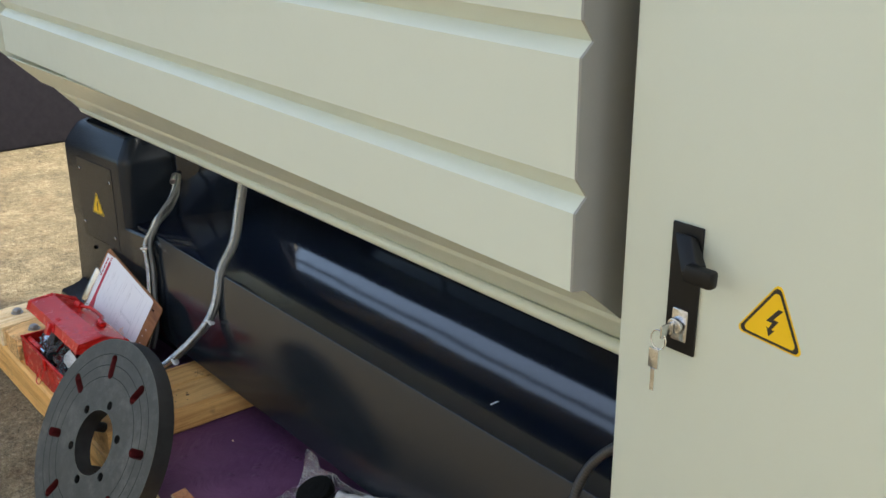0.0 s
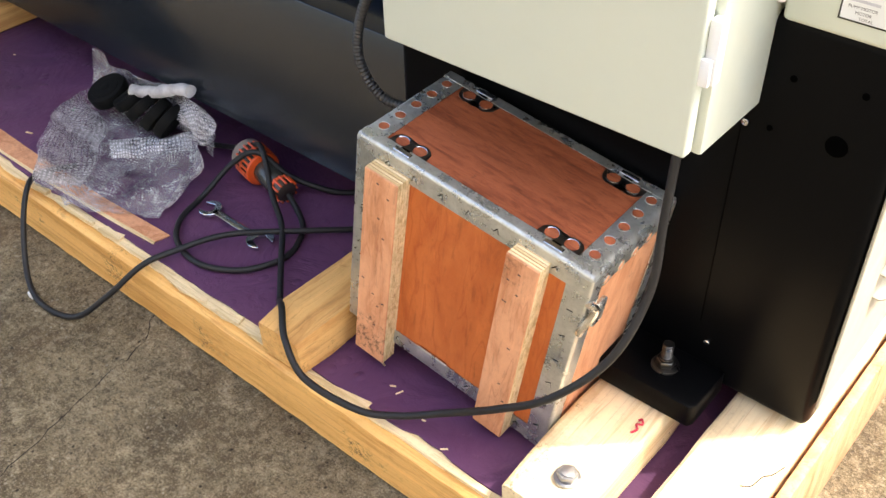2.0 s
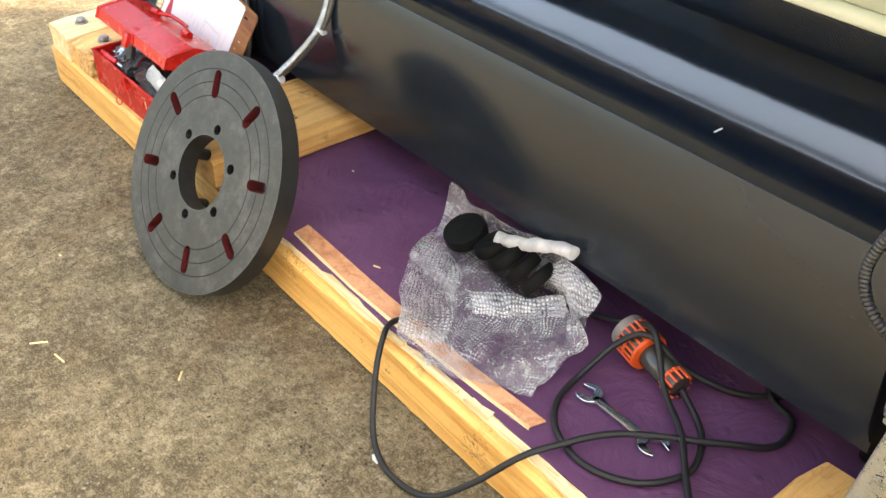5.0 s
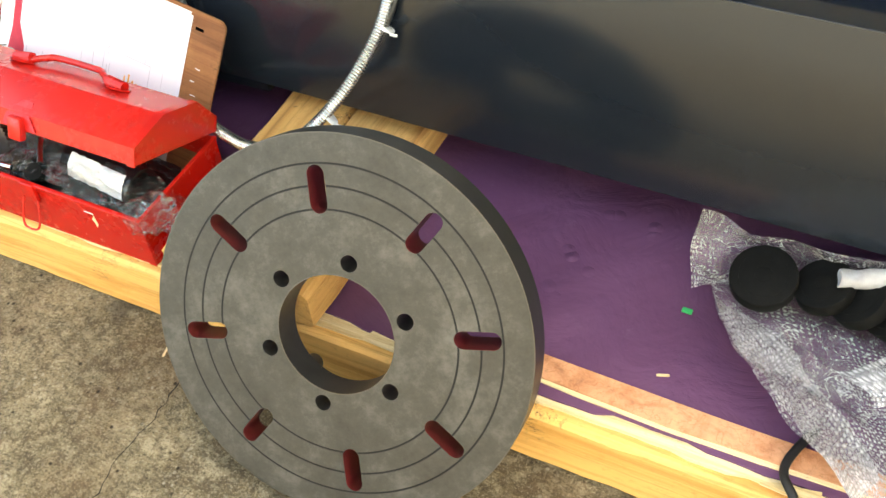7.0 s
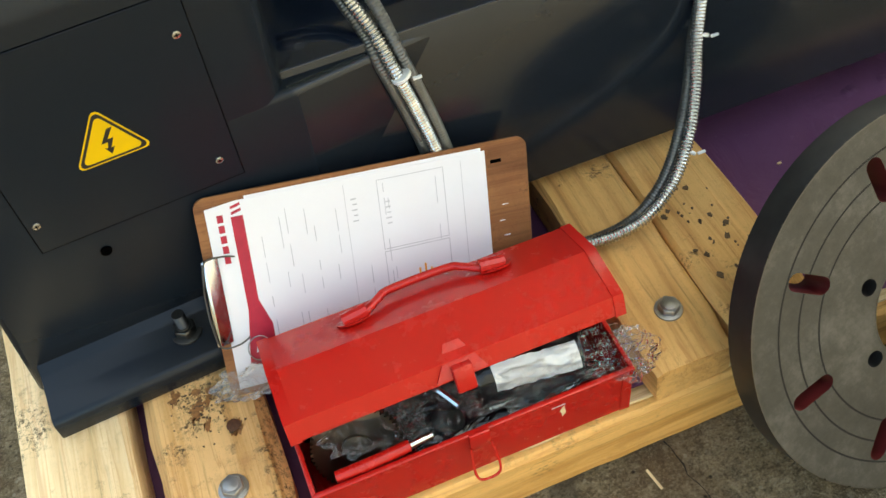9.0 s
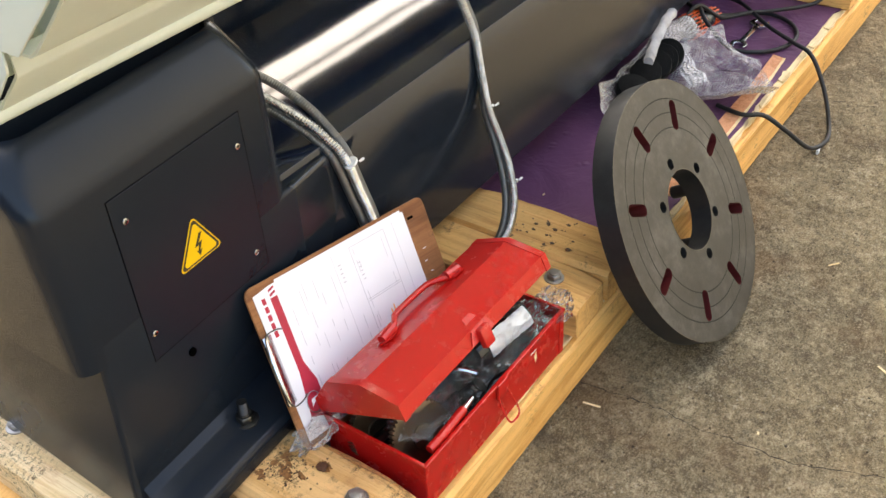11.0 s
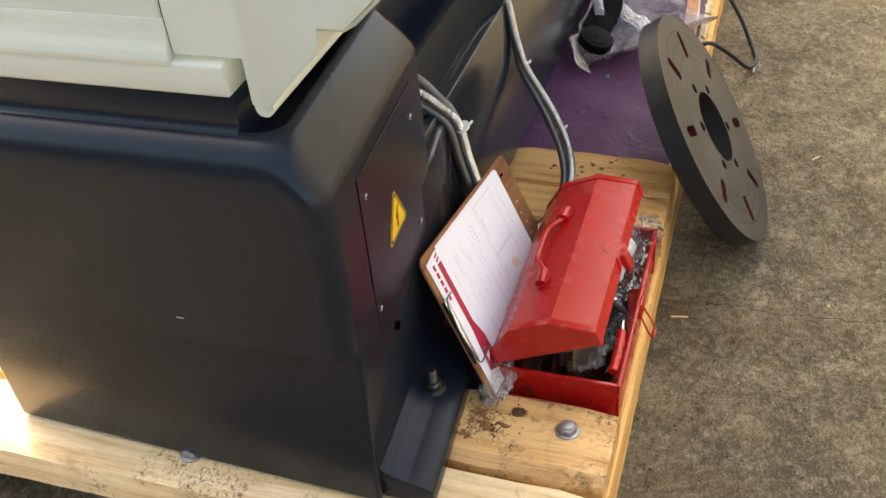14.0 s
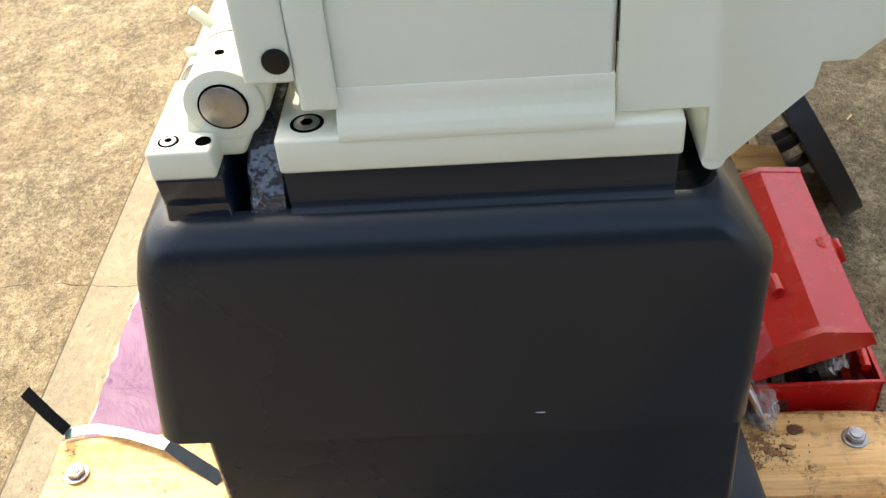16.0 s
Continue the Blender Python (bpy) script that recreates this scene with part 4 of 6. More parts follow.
# lead screw bracket and rods
BX, BC = -0.128, (0.630, 0.759)
part("screw_bracket", box(-0.152, -0.04, 0.641, 0.694, 0.708, 0.736, 0.004, 3), CREAM_CAST, lathe, "cream lead screw bracket")
boss = soft_rod((BX + 0.001, *BC), (BX + 0.050, *BC), 0.0325, 0.004, 40)
prism([(0.611, 0.733), (0.623, 0.711), (0.672, 0.711), (0.661, 0.756), (0.633, 0.741)], "x", BX + 0.003, BX + 0.048, 0.004, boss, seg=3)
prism([(0.585, 0.784), (0.623, 0.790), (0.623, 0.761), (0.597, 0.748)], "x", BX + 0.005, BX + 0.046, 0.004, boss, seg=3)
part("bearing_boss", boss, CREAM_CAST, lathe)
part("shaft_end", soft_rod((BX + 0.002, *BC), (BX - 0.0012, *BC), 0.0185, 0.0015, 30), STEEL, lathe, "bare steel shaft end")
part("shaft_ring", rod((BX + 0.002, *BC), (BX - 0.0002, *BC), 0.0200, 30), GAP, lathe)
part("collar_ring", soft_rod((BX + 0.062, *BC), (BX + 0.065, *BC), 0.0328, 0.001, 36), BLACK, lathe)
part("collar", soft_rod((BX + 0.050, *BC), (BX + 0.122, *BC), 0.0322, 0.003, 36), CREAM_CAST, lathe)
part("collar_ring", soft_rod((BX + 0.122, *BC), (BX + 0.142, *BC), 0.024, 0.001, 36), BLACK, lathe)
part("lead_screw", soft_rod((BX + 0.142, *BC), (1.8, *BC), 0.020, 0.001, 24), CHROME, lathe, "bright lead screw")
part("feed_rod", soft_rod((-0.04, 0.671, 0.737), (1.8, 0.671, 0.737), 0.014, 0.001, 24), STEEL, lathe)
for y, z, ang in ((0.655, 0.787, 45), (0.663, 0.759, 0)):
    d = Vector((0, math.cos(radians(ang)), math.sin(radians(ang))))
    p = Vector((-0.036, y, z))
    part("collar_pin", soft_rod(p - d * 0.012, p + d * 0.016, 0.0045, 0.002, 16), CREAM_CAST, lathe)
part("oil_hole", soft_rod((BX + 0.028, 0.631, 0.791), (BX + 0.028, 0.631, 0.7922), 0.004, 0.0003, 14), GAP, lathe)
socket_screw(-0.137, 0.677, 0.736, 0.0065)
part("screw_socket", rod((-0.139, 0.649, 0.7355), (-0.139, 0.649, 0.7364), 0.0065, 20), GAP, lathe)
part("bracket_block", draped(prism([(-0.150, 0.7075), (-0.147, 0.690), (-0.143, 0.676), (-0.146, 0.664), (-0.150, 0.60), (0.17, 0.60), (0.17, 0.7075)], "y", 0.6385, 0.694, 0.004, seg=3), 4.0, 0.002, 0.03), NAVY_CAST, lathe, "navy casting under the bracket")
rib_end = [(-0.147, 0.63), (-0.145, 0.655), (-0.141, 0.676), (-0.133, 0.698), (-0.118, 0.716), (-0.09, 0.730), (0.0, 0.739), (0.17, 0.742), (0.17, 0.60), (-0.147, 0.60)]
rib_b = prism(rib_end, "y", 0.5925, 0.624, 0.004, seg=3)
bmesh.ops.subdivide_edges(rib_b, edges=[e for e in rib_b.edges if e.calc_length() > 0.012], cuts=5, use_grid_fill=True)
part("cast_rib", draped(rib_b, 2.0, 0.0035, 0.022), ROUGH_CAST, lathe, "rough glossy navy casting rib", 60)
part("bed_front", box(-0.09, 0.17, 0.624, 0.640, 0.40, 0.690, 0.006), NAVY_CAST, lathe)
part("apron_rail", sweep([Vector((0.02, 0.712, 0.690)), Vector((1.8, 0.712, 0.690))], 0.005, 14), NAVY, lathe)

# headstock behind and beside the cabinet
part("headstock_cover", box(2.268, 2.368, 0.206, 0.80, 0.652, 1.75, 0.006, 3), CREAM, lathe, "cream headstock cover")
# Added near-black block: stops light from behind and makes the gap look shaded.
part("chuck_guard_side", box(1.8480, 1.9495, 0.215, 0.62, 0.70, 1.75, 0.004), CHARCOAL, lathe, "added dark block that shades the gap between guard and headstock")
part("headstock_body", box(1.95, 2.268, 0.235, 0.80, 0.655, 1.75, 0.006), CREAM, lathe)
for z in (0.715, 1.15):
    hb = soft_rod((2.265, 0.2055, z - 0.045), (2.265, 0.2055, z + 0.05), 0.0045, 0.001, 16)
    part("hinge", hb, WHITE, lathe)

rating = part("rating_plate", box(2.317, 2.364, 0.2052, 0.2060, 0.670, 0.765, 0.0003, 1), WHITE, lathe, "white rating plate with black border and print")
for q in ((2.317, 2.3185, 0.670, 0.765), (2.3185, 2.364, 0.670, 0.6715), (2.3185, 2.364, 0.7635, 0.765)):
    part("plate_border", box(q[0], q[1], 0.2049, 0.2052, q[2], q[3]), SIGN_BLACK, rating, smooth=0)


def lettering(text, x, z, size, parent, y):
    cu = bpy.data.curves.new("lettering", "FONT")
    cu.body, cu.size = text, size
    tmp = bpy.data.objects.new("lettering", cu)
    me = bpy.data.meshes.new_from_object(tmp)
    bpy.data.objects.remove(tmp)
    me.transform(Matrix.Translation((x, y, z)) @ Matrix.Rotation(radians(90), 4, "X"))
    me.materials.append(SIGN_BLACK)
    ob = new("lettering", me)
    ob.parent = parent
    return ob


lettering("PUMP MOTOR", 2.3235, 0.6825, 0.0040, rating, 0.2050)
lettering("MOTOR", 2.3305, 0.6775, 0.0040, rating, 0.2050)
lettering("TOTAL", 2.3345, 0.6728, 0.0040, rating, 0.2050)
for k in range(7):
    part("print_bar", box(2.3215, 2.350 + 0.004 * (k % 3), 0.2049, 0.2052, 0.6885 + 0.0095 * k, 0.6910 + 0.0095 * k), INK, rating, smooth=0)
# Unseen slab, added so no sun falls through the bed onto the toolbox.
part("carriage_cover", box(0.02, 1.949, 0.29, 0.68, 0.96, 0.985, 0.004), CREAM, lathe, "unseen cream slab behind the splash guard that blocks the sun")
# hoses from the bed
def hose(name, pts, r, mat, rib=0.0038, depth=0.0014, label=""):
    return part(name, sweep(smooth_line(pts, 14), r, 12, rib=rib, rib_depth=depth), mat, lathe, label, 60)


H1 = [(0.206, 0.338, 0.546), (0.230, 0.322, 0.530), (0.254, 0.290, 0.503), (0.266, 0.256, 0.480), (0.276, 0.236, 0.458), (0.284, 0.213, 0.428), (0.300, 0.207, 0.365), (0.313, 0.198, 0.30), (0.320, 0.19, 0.22), (0.330, 0.17, 0.175)]
hose("steel_conduit", H1, 0.0057, HOSE, label="bright corrugated steel conduit")
# a dull pair crosses behind the bright one at the tie
cross, under = [], []
for p in H1:
    k = max(-1.0, min(1.0, (p[2] - 0.43) / 0.06))
    cross.append((p[0] + 0.012, p[1] + 0.008, p[2] + 0.016 * max(k, 0.0) + 0.004))
    under.append((p[0] - 0.010 + 0.006 * max(k, 0.0), p[1] + 0.010, p[2] - 0.010 * max(k, 0.0)))
hose("grey_conduit", cross, 0.0056, HOSE_GREY, 0.0034, 0.0008, "dull grey corrugated conduit")
hose("grey_conduit", under, 0.0054, HOSE_GREY, 0.0034, 0.0008)
H2 = [(0.655, 0.302, 0.690), (0.648, 0.284, 0.600), (0.640, 0.268, 0.520), (0.632, 0.236, 0.460), (0.627, 0.220, 0.390), (0.616, 0.201, 0.340), (0.601, 0.171, 0.302), (0.581, 0.142, 0.268), (0.550, 0.115, 0.232), (0.51, 0.102, 0.204), (0.46, 0.106, 0.188), (0.41, 0.12, 0.184), (0.37, 0.14, 0.18)]
hose("steel_conduit", H2, 0.0060, HOSE)
grey2 = []
for p in H2:
    k = min(1.0, max(0.0, (p[2] - 0.25) / 0.2))
    grey2.append((p[0] - 0.008 + 0.018 * k, p[1] + 0.010 - 0.006 * k, p[2] - 0.008 + 0.009 * k))
hose("grey_conduit", grey2, 0.0057, HOSE_GREY, 0.0034, 0.0008)
for p, d in (((0.286, 0.204, 0.420), (0.03, -0.02, -0.08)), ((0.620, 0.203, 0.340), (-0.02, -0.03, -0.05)), ((0.573, 0.131, 0.248), (-0.03, -0.025, -0.03))):
    c, d = Vector(p) + Vector((0.003, 0.004, 0)), Vector(d).normalized()
    tie = soft_rod(c - d * 0.0018, c + d * 0.0018, 0.0105, 0.0005, 18)
    box(c.x + 0.009, c.x + 0.018, c.y - 0.010, c.y - 0.007, c.z - 0.001, c.z + 0.001, bm=tie)
    part("cable_tie", tie, WHITE, lathe)
part("conduit_gland", soft_rod((0.205, 0.346, 0.562), (0.222, 0.330, 0.550), 0.012, 0.002, 18), STEEL, lathe)

# ---- electrical cabinet ----
cabinet = thing("electrical_cabinet", "cream steel electrical cabinet with a locked door", "cabinet", (2.07, 0.15, 0.56))
part("cabinet_body", box(1.893, 2.262, 0.101, 0.236, 0.557, 1.76, 0.003), CREAM, cabinet)
door = part("cabinet_door", box(1.889, 2.2545, 0.083, 0.0985, 0.560, 1.755, 0.003, 3), CREAM, cabinet, "cream flush door")
part("door_seal", box(1.896, 2.246, 0.0982, 0.1013, 0.566, 1.75), WHITE, cabinet)
for z in (0.665, 1.25):
    hg = box(2.2545, 2.2665, 0.0905, 0.1035, z - 0.030, z + 0.030, 0.0018)
    box(2.2535, 2.2640, 0.0850, 0.0900, z - 0.030, z - 0.004, 0.0015, 2, hg)
    part("door_hinge", hg, WHITE, cabinet)
hx, hz = 1.968, 0.873
esc = box(hx - 0.018, hx + 0.018, 0.0795, 0.083, hz - 0.067, hz + 0.067, 0.0015)
part("handle_plate", esc, BLACK, door, "black swing-handle plate")
hl = prism([(0.0790, hz + 0.056), (0.072, hz + 0.060), (0.052, hz + 0.030), (0.056, hz + 0.020), (0.066, hz + 0.022)], "x", hx - 0.010, hx + 0.010, 0.002)
for v in hl.verts:
    v.co.x += 0.034 * max(0.0, (hz + 0.060 - v.co.z) / 0.04)
box(hx + 0.020, hx + 0.052, 0.048, 0.062, hz + 0.022, hz + 0.040, 0.004, 2, hl)
part("swing_handle", hl, BLACK, door, "black lever handle")
lk = box(hx - 0.0095, hx + 0.0095, 0.0775, 0.080, hz - 0.054, hz - 0.020, 0.0016)
soft_rod((hx, 0.0785, hz - 0.036), (hx, 0.0690, hz - 0.036), 0.0085, 0.0015, 24, lk)
part("lock_barrel", lk, CHROME, door, "chrome lock barrel")
warning_sign("warning_sign", 2.0655, 0.870, 0.083, 0.061, door, -5)
keys = thing("key_ring", "pair of steel keys hanging in the lock of the cabinet door", "keys", (hx, 0.065, hz - 0.09))
kb = box(hx - 0.0012, hx + 0.0012, 0.050, 0.068, hz - 0.044, hz - 0.030, 0.0008)
part("key_in_lock", kb, CHROME, keys)
ringpts = [Vector((hx - 0.006 + 0.009 * math.cos(a), 0.055, hz - 0.048 + 0.010 * math.sin(a))) for a in [2 * math.pi * i / 24 for i in range(25)]]
part("ring", sweep(ringpts, 0.0008, 8), CHROME, keys)
kk = box(hx - 0.016, hx - 0.004, 0.0535, 0.0555, hz - 0.080, hz - 0.058, 0.0009)
box(hx - 0.0125, hx - 0.0075, 0.0537, 0.0553, hz - 0.105, hz - 0.080, 0.0005, 1, kk)
part("hanging_key", kk, CHROME, keys)
conduit = [(1.93, 0.18, 0.640), (1.885, 0.175, 0.635), (1.835, 0.170, 0.605), (1.785, 0.168, 0.550), (1.758, 0.168, 0.482), (1.762, 0.170, 0.436), (1.790, 0.174, 0.404), (1.832, 0.180, 0.402), (1.872, 0.192, 0.415), (1.91, 0.204, 0.40)]
tagged(new("flexible_conduit", finish("flexible_conduit", sweep(smooth_line(conduit, 14), 0.0052, 12, rib=0.0056, rib_depth=0.0016), HOSE_DARK, 60)), "dark ribbed flexible conduit looping under the cabinet", "conduit")

# ---- plywood crate with galvanised edges, tipped against the block ----
W, D, HT = 0.317, 0.165, 0.306
tilt = radians(8.8)
crate_m = Matrix.Translation((1.886 - HT * math.sin(tilt), 0.037, 0.461 - HT * math.cos(tilt))) @ Matrix.Rotation(tilt, 4, "Y") @ Matrix.Rotation(radians(1.5), 4, "Z")
crate = thing("plywood_crate", "orange plywood crate with galvanised edging and two battens", "crate", m=crate_m)
part("front_panel", box(0.004, W - 0.004, 0.0, 0.006, 0.004, HT - 0.004), PLY, crate, "orange plywood panel")
part("back_panel", box(0.004, W - 0.004, D - 0.006, D, 0.004, HT - 0.004), PLY, crate)
part("side_panel", box(0.0, 0.006, 0.0065, D - 0.0065, 0.004, HT - 0.004), PLY_Z, crate)
part("side_panel", box(W - 0.006, W, 0.0065, D - 0.0065, 0.004, HT - 0.004), PLY_Z, crate)
part("lid_panel", box(0.0065, W - 0.0065, 0.0065, D - 0.0065, HT - 0.006, HT), VENEER, crate, "brown-red veneered lid")
part("floor_panel", box(0.0065, W - 0.0065, 0.0065, D - 0.0065, 0.0, 0.006), PLY, crate)
e = 0.0012


def bent(line, axis, a, c, thick=0.0011):
    """Sheet metal bent along a line in the plane across an axis, drawn out from a to c."""
    pts = [Vector(p) for p in line]
    off = []
    for i, p in enumerate(pts):
        d = (pts[min(i + 1, len(pts) - 1)] - pts[max(i - 1, 0)]).normalized()
        off.append(p + Vector((d.y, -d.x)) * thick)
    return prism([tuple(p) for p in pts] + [tuple(p) for p in off[::-1]], axis, a, c)


def corner_line(x, z, reach_x, reach_z, r, sx, sz):
    """Two legs that meet in a rounded corner at (x, z)."""
    pts = [(x - sx * reach_x, z)]
    for k in range(7):
        q = radians(90 * k / 6)
        pts.append((x - sx * r + sx * r * math.sin(q), z - sz * r + sz * r * math.cos(q)))
    return pts + [(x, z - sz * reach_z)]


T = 0.0011
# long edges along the crate, then the short edges and the uprights lapped over them
for y, sy in ((-T, -1), (D + T, 1)):
    for z, sz, leg in ((HT + T, 1, 0.015), (-T, -1, 0.012)):
        part("edge_strip", bent(corner_line(y, z, leg, 0.027, 0.004, sy, sz), "x", 0.0, W, T * (-1 if sy * sz > 0 else 1)), ZINC, crate)
for x, sx in ((-T, -1), (W + T, 1)):
    for z, sz, leg in ((HT + T + 0.0006, 1, 0.030), (-T, -1, 0.02)):
        part("edge_strip", bent(corner_line(x + sx * 0.0006, z, leg, 0.030, 0.010 if sx > 0 else 0.005, sx, sz), "y", 0.0, D, T * (1 if sx * sz > 0 else -1)), ZINC, crate)
    for y, sy in ((-T - 0.0006, -1), (D + T + 0.0006, 1)):
        part("edge_strip", bent(corner_line(x, y, 0.028, 0.022, 0.003, sx, sy), "z", 0.0, HT - 0.004, T * (-1 if sx * sy > 0 else 1)), ZINC, crate)


def ring_line(c, u, w, r, a0=0.0, a1=360.0, n=18):
    c, u, w = Vector(c), Vector(u), Vector(w)
    return [c + u * r * math.cos(radians(a0 + (a1 - a0) * k / n)) + w * r * math.sin(radians(a0 + (a1 - a0) * k / n)) for k in range(n + 1)]


# punched holes with a bright rolled rim, on the lid's end strips and on the side
for x in (0.014, W - 0.017):
    for k in range(5):
        y = 0.026 + k * (D - 0.052) / 4
        zt = HT + 2 * T + 0.0006
        part("punched_hole", rod((x, y, zt - 0.0002), (x, y, zt + 0.0003), 0.0066, 18), VENEER, crate)
        part("hole_rim", sweep(ring_line((x, y, zt + 0.0003), (1, 0, 0), (0, 1, 0), 0.0068), 0.0006, 6), ZINC, crate)
for k in range(5):
    y, x = 0.026 + k * (D - 0.052) / 4, W + 2 * T + 0.0006
    part("punched_hole", rod((x - 0.0002, y, HT - 0.019), (x + 0.0003, y, HT - 0.019), 0.0062, 18), PLY_Z, crate)
    part("hole_rim", sweep(ring_line((x + 0.0003, y, HT - 0.019), (0, 1, 0), (0, 0, 1), 0.0064), 0.0006, 6), ZINC, crate)


def clasp(cx, s, into):
    """A dark two-lobed steel tongue laid on the lid from an edge strip, with two punched eyes and a tab."""
    pts = [(cx - 0.027, s)]
    for dx in (-0.0125, 0.0125):
        for k in range(9):
            q = radians(165 - 150 * k / 8)
            pts.append((cx + dx + 0.0135 * math.cos(q), s + into * (0.0075 + 0.0125 * math.sin(q))))
    pts.append((cx + 0.027, s))
    part("clasp_tongue", prism(pts, "z", HT + 0.0001, HT + 0.0012), DARK_STEEL, crate, "dark steel two-lobed clasp")
    for dx in (-0.0125, 0.0125):
        c = (cx + dx, s + into * 0.0085, HT + 0.0013)
        part("clasp_eye", rod(c, (c[0], c[1], HT + 0.0016), 0.0082, 20), VENEER, crate)
        part("eye_rim", sweep(ring_line((c[0], c[1], HT + 0.0016), (1, 0, 0), (0, into, 0), 0.0082, 20, 160, 12), 0.0007, 6), CHROME, crate)
    y = s - into * 0.010
    part("hinge_leaf", box(cx - 0.012, cx + 0.012, min(y, y + into * 0.007), max(y, y + into * 0.007), HT + 0.0014, HT + 0.0038, 0.0008, 1), CHROME, crate)
    part("hinge_slot", box(cx - 0.006, cx + 0.006, min(y + into * 0.0075, y + into * 0.010), max(y + into * 0.0075, y + into * 0.010), HT + 0.0014, HT + 0.0026), GAP, crate)


for cx in (0.058, 0.262):
    clasp(cx, 0.0138, 1)
    clasp(cx, D - 0.0138, -1)


def tab(x, z, y, turn):
    """A small triangular tab punched through the strip: a dark slit round a lifted tongue of metal."""
    q = radians(turn)
    def at(k):
        return [(x + p[0] * k * math.cos(q) - p[1] * k * math.sin(q), z + p[0] * k * math.sin(q) + p[1] * k * math.cos(q)) for p in ((-0.0042, -0.0032), (0.0042, -0.0032), (0.0006, 0.0046))]
    part("tab_slit", prism(at(1.0), "y", y, y - 0.0002), GAP, crate)
    part("tab", prism([(p[0] + 0.0006, p[1] - 0.0004) for p in at(0.72)], "y", y - 0.0002, y - 0.0014), ZINC, crate)


for k in range(7):
    for z in (HT - 0.015, 0.014):
        tab(0.046 + 0.038 * k, z, -2 * T, 12 if k % 2 else -8)
for k in range(6):
    for x in (0.015, W - 0.015):
        tab(x, 0.036 + 0.042 * k, -2 * T - 0.0006, 70 if k % 2 else 95)


def batten(x0, x1, z0, z1):
    """Plywood batten: a pink face and four pale plies behind it."""
    t = 0.0055
    b = part("batten", box(x0, x1, -0.023, -0.023 + t * 0.5, z0, z1, 0.0008, 1), PLY_Z, crate, "pink plywood batten with layered edge")
    y = -0.023 + t * 0.5
    for k in range(9):
        thick = 0.0033 if k % 2 == 0 else 0.0010
        j = 0.0007 * (k % 2)
        part("ply", box(x0 + j, x1 - j, y, y + thick, z0 + j, z1 - j), PLY_EDGE if k % 2 == 0 else BOARD, b)
        y += thick


rng = random.Random(17)
for x0, x1 in ((0.030, 0.078), (0.226, 0.268)):
    for k in range(9):
        x, z = rng.uniform(x0 + 0.006, x1 - 0.006), rng.uniform(0.01, HT - 0.03)
        part("nail", box(x - 0.0018, x + 0.0018, -0.0234, -0.0228, z - 0.0009, z + 0.0009, 0.0002, 1), SIGN_BLACK, crate, smooth=0)
batten(0.030, 0.078, -0.026, HT - 0.018)
batten(0.226, 0.268, -0.003, HT - 0.012)
lat = box(-0.016, 0.0, 0.03, 0.05, HT - 0.075, HT - 0.05, 0.002)
soft_rod((-0.020, 0.038, HT - 0.062), (-0.014, 0.042, HT - 0.062), 0.010, 0.001, 16, lat)
part("side_latch", lat, ZINC, crate)
part("side_latch", box(W, W + 0.006, 0.02, 0.04, HT - 0.09, HT - 0.055, 0.002), ZINC, crate)
part("tongue", box(0.118, 0.165, -0.0045, -0.0023, 0.012, 0.030, 0.001), ZINC, crate)
spring = [(W + 0.003, -0.003, HT - 0.034), (W + 0.009, 0.004, HT - 0.042), (W + 0.008, 0.002, HT - 0.056), (W + 0.004, -0.003, HT - 0.072), (W + 0.002, -0.003, HT - 0.082)]
part("spring_clip", sweep(smooth_line(spring, 6), 0.0045, 8), CHROME, crate, "bright spring clip on the corner")

# ---- faceplate leaning on the pallet ----
FC = Vector((0.7145, -0.112, 0.1975))
FN = Vector((0.0687, -0.8588, 0.5076)).normalized()
fx = Vector((0.786, -0.089, 0.227)) - Vector((0.7145, -0.112, 0.1963))
fx = (fx - FN * fx.dot(FN)).normalized()
fy = FN.cross(fx)
face_m = Matrix((fx, fy, FN)).transposed().to_4x4()
face_m.translation = FC
faceplate = thing("lathe_faceplate", "grey machined cast-iron faceplate with eight slots leaning on the pallet", "faceplate", m=face_m)
FR, FT = 0.2125, 0.036


def ring_pts(cx, cy, r, n, a0=0.0):
    return [(cx + r * math.cos(a0 + 2 * math.pi * k / n), cy + r * math.sin(a0 + 2 * math.pi * k / n)) for k in range(n)]


def slot_pts(a, r0, r1, w, n=8):
    pts = []
    for c, s in ((r1, -1), (r0, 1)):
        for k in range(n + 1):
            q = a + (math.pi * k / n - math.pi / 2) + (0 if s < 0 else math.pi)
            pts.append((c * math.cos(a) + w * math.cos(q), c * math.sin(a) + w * math.sin(q)))
    return pts


# angles of the slots about the axis, from the first small hole
def face_angle(p):
    d = Vector(p)
    return math.atan2(d.dot(fy), d.dot(fx))


S0 = face_angle((-0.049 + 0.0, 0.085, 0.150))
loops = [(ring_pts(0, 0, FR, 128), 1), (ring_pts(0, 0, 0.0655, 72), 1)]
loops += [(slot_pts(S0 + k * math.pi / 4, 0.139, 0.170, 0.0095), 2) for k in range(8)]
loops += [(ring_pts(0.0813 * math.cos(k * math.pi / 3), 0.0813 * math.sin(k * math.pi / 3), 0.0092, 20), 1) for k in range(6)]
fb = bmesh.new()
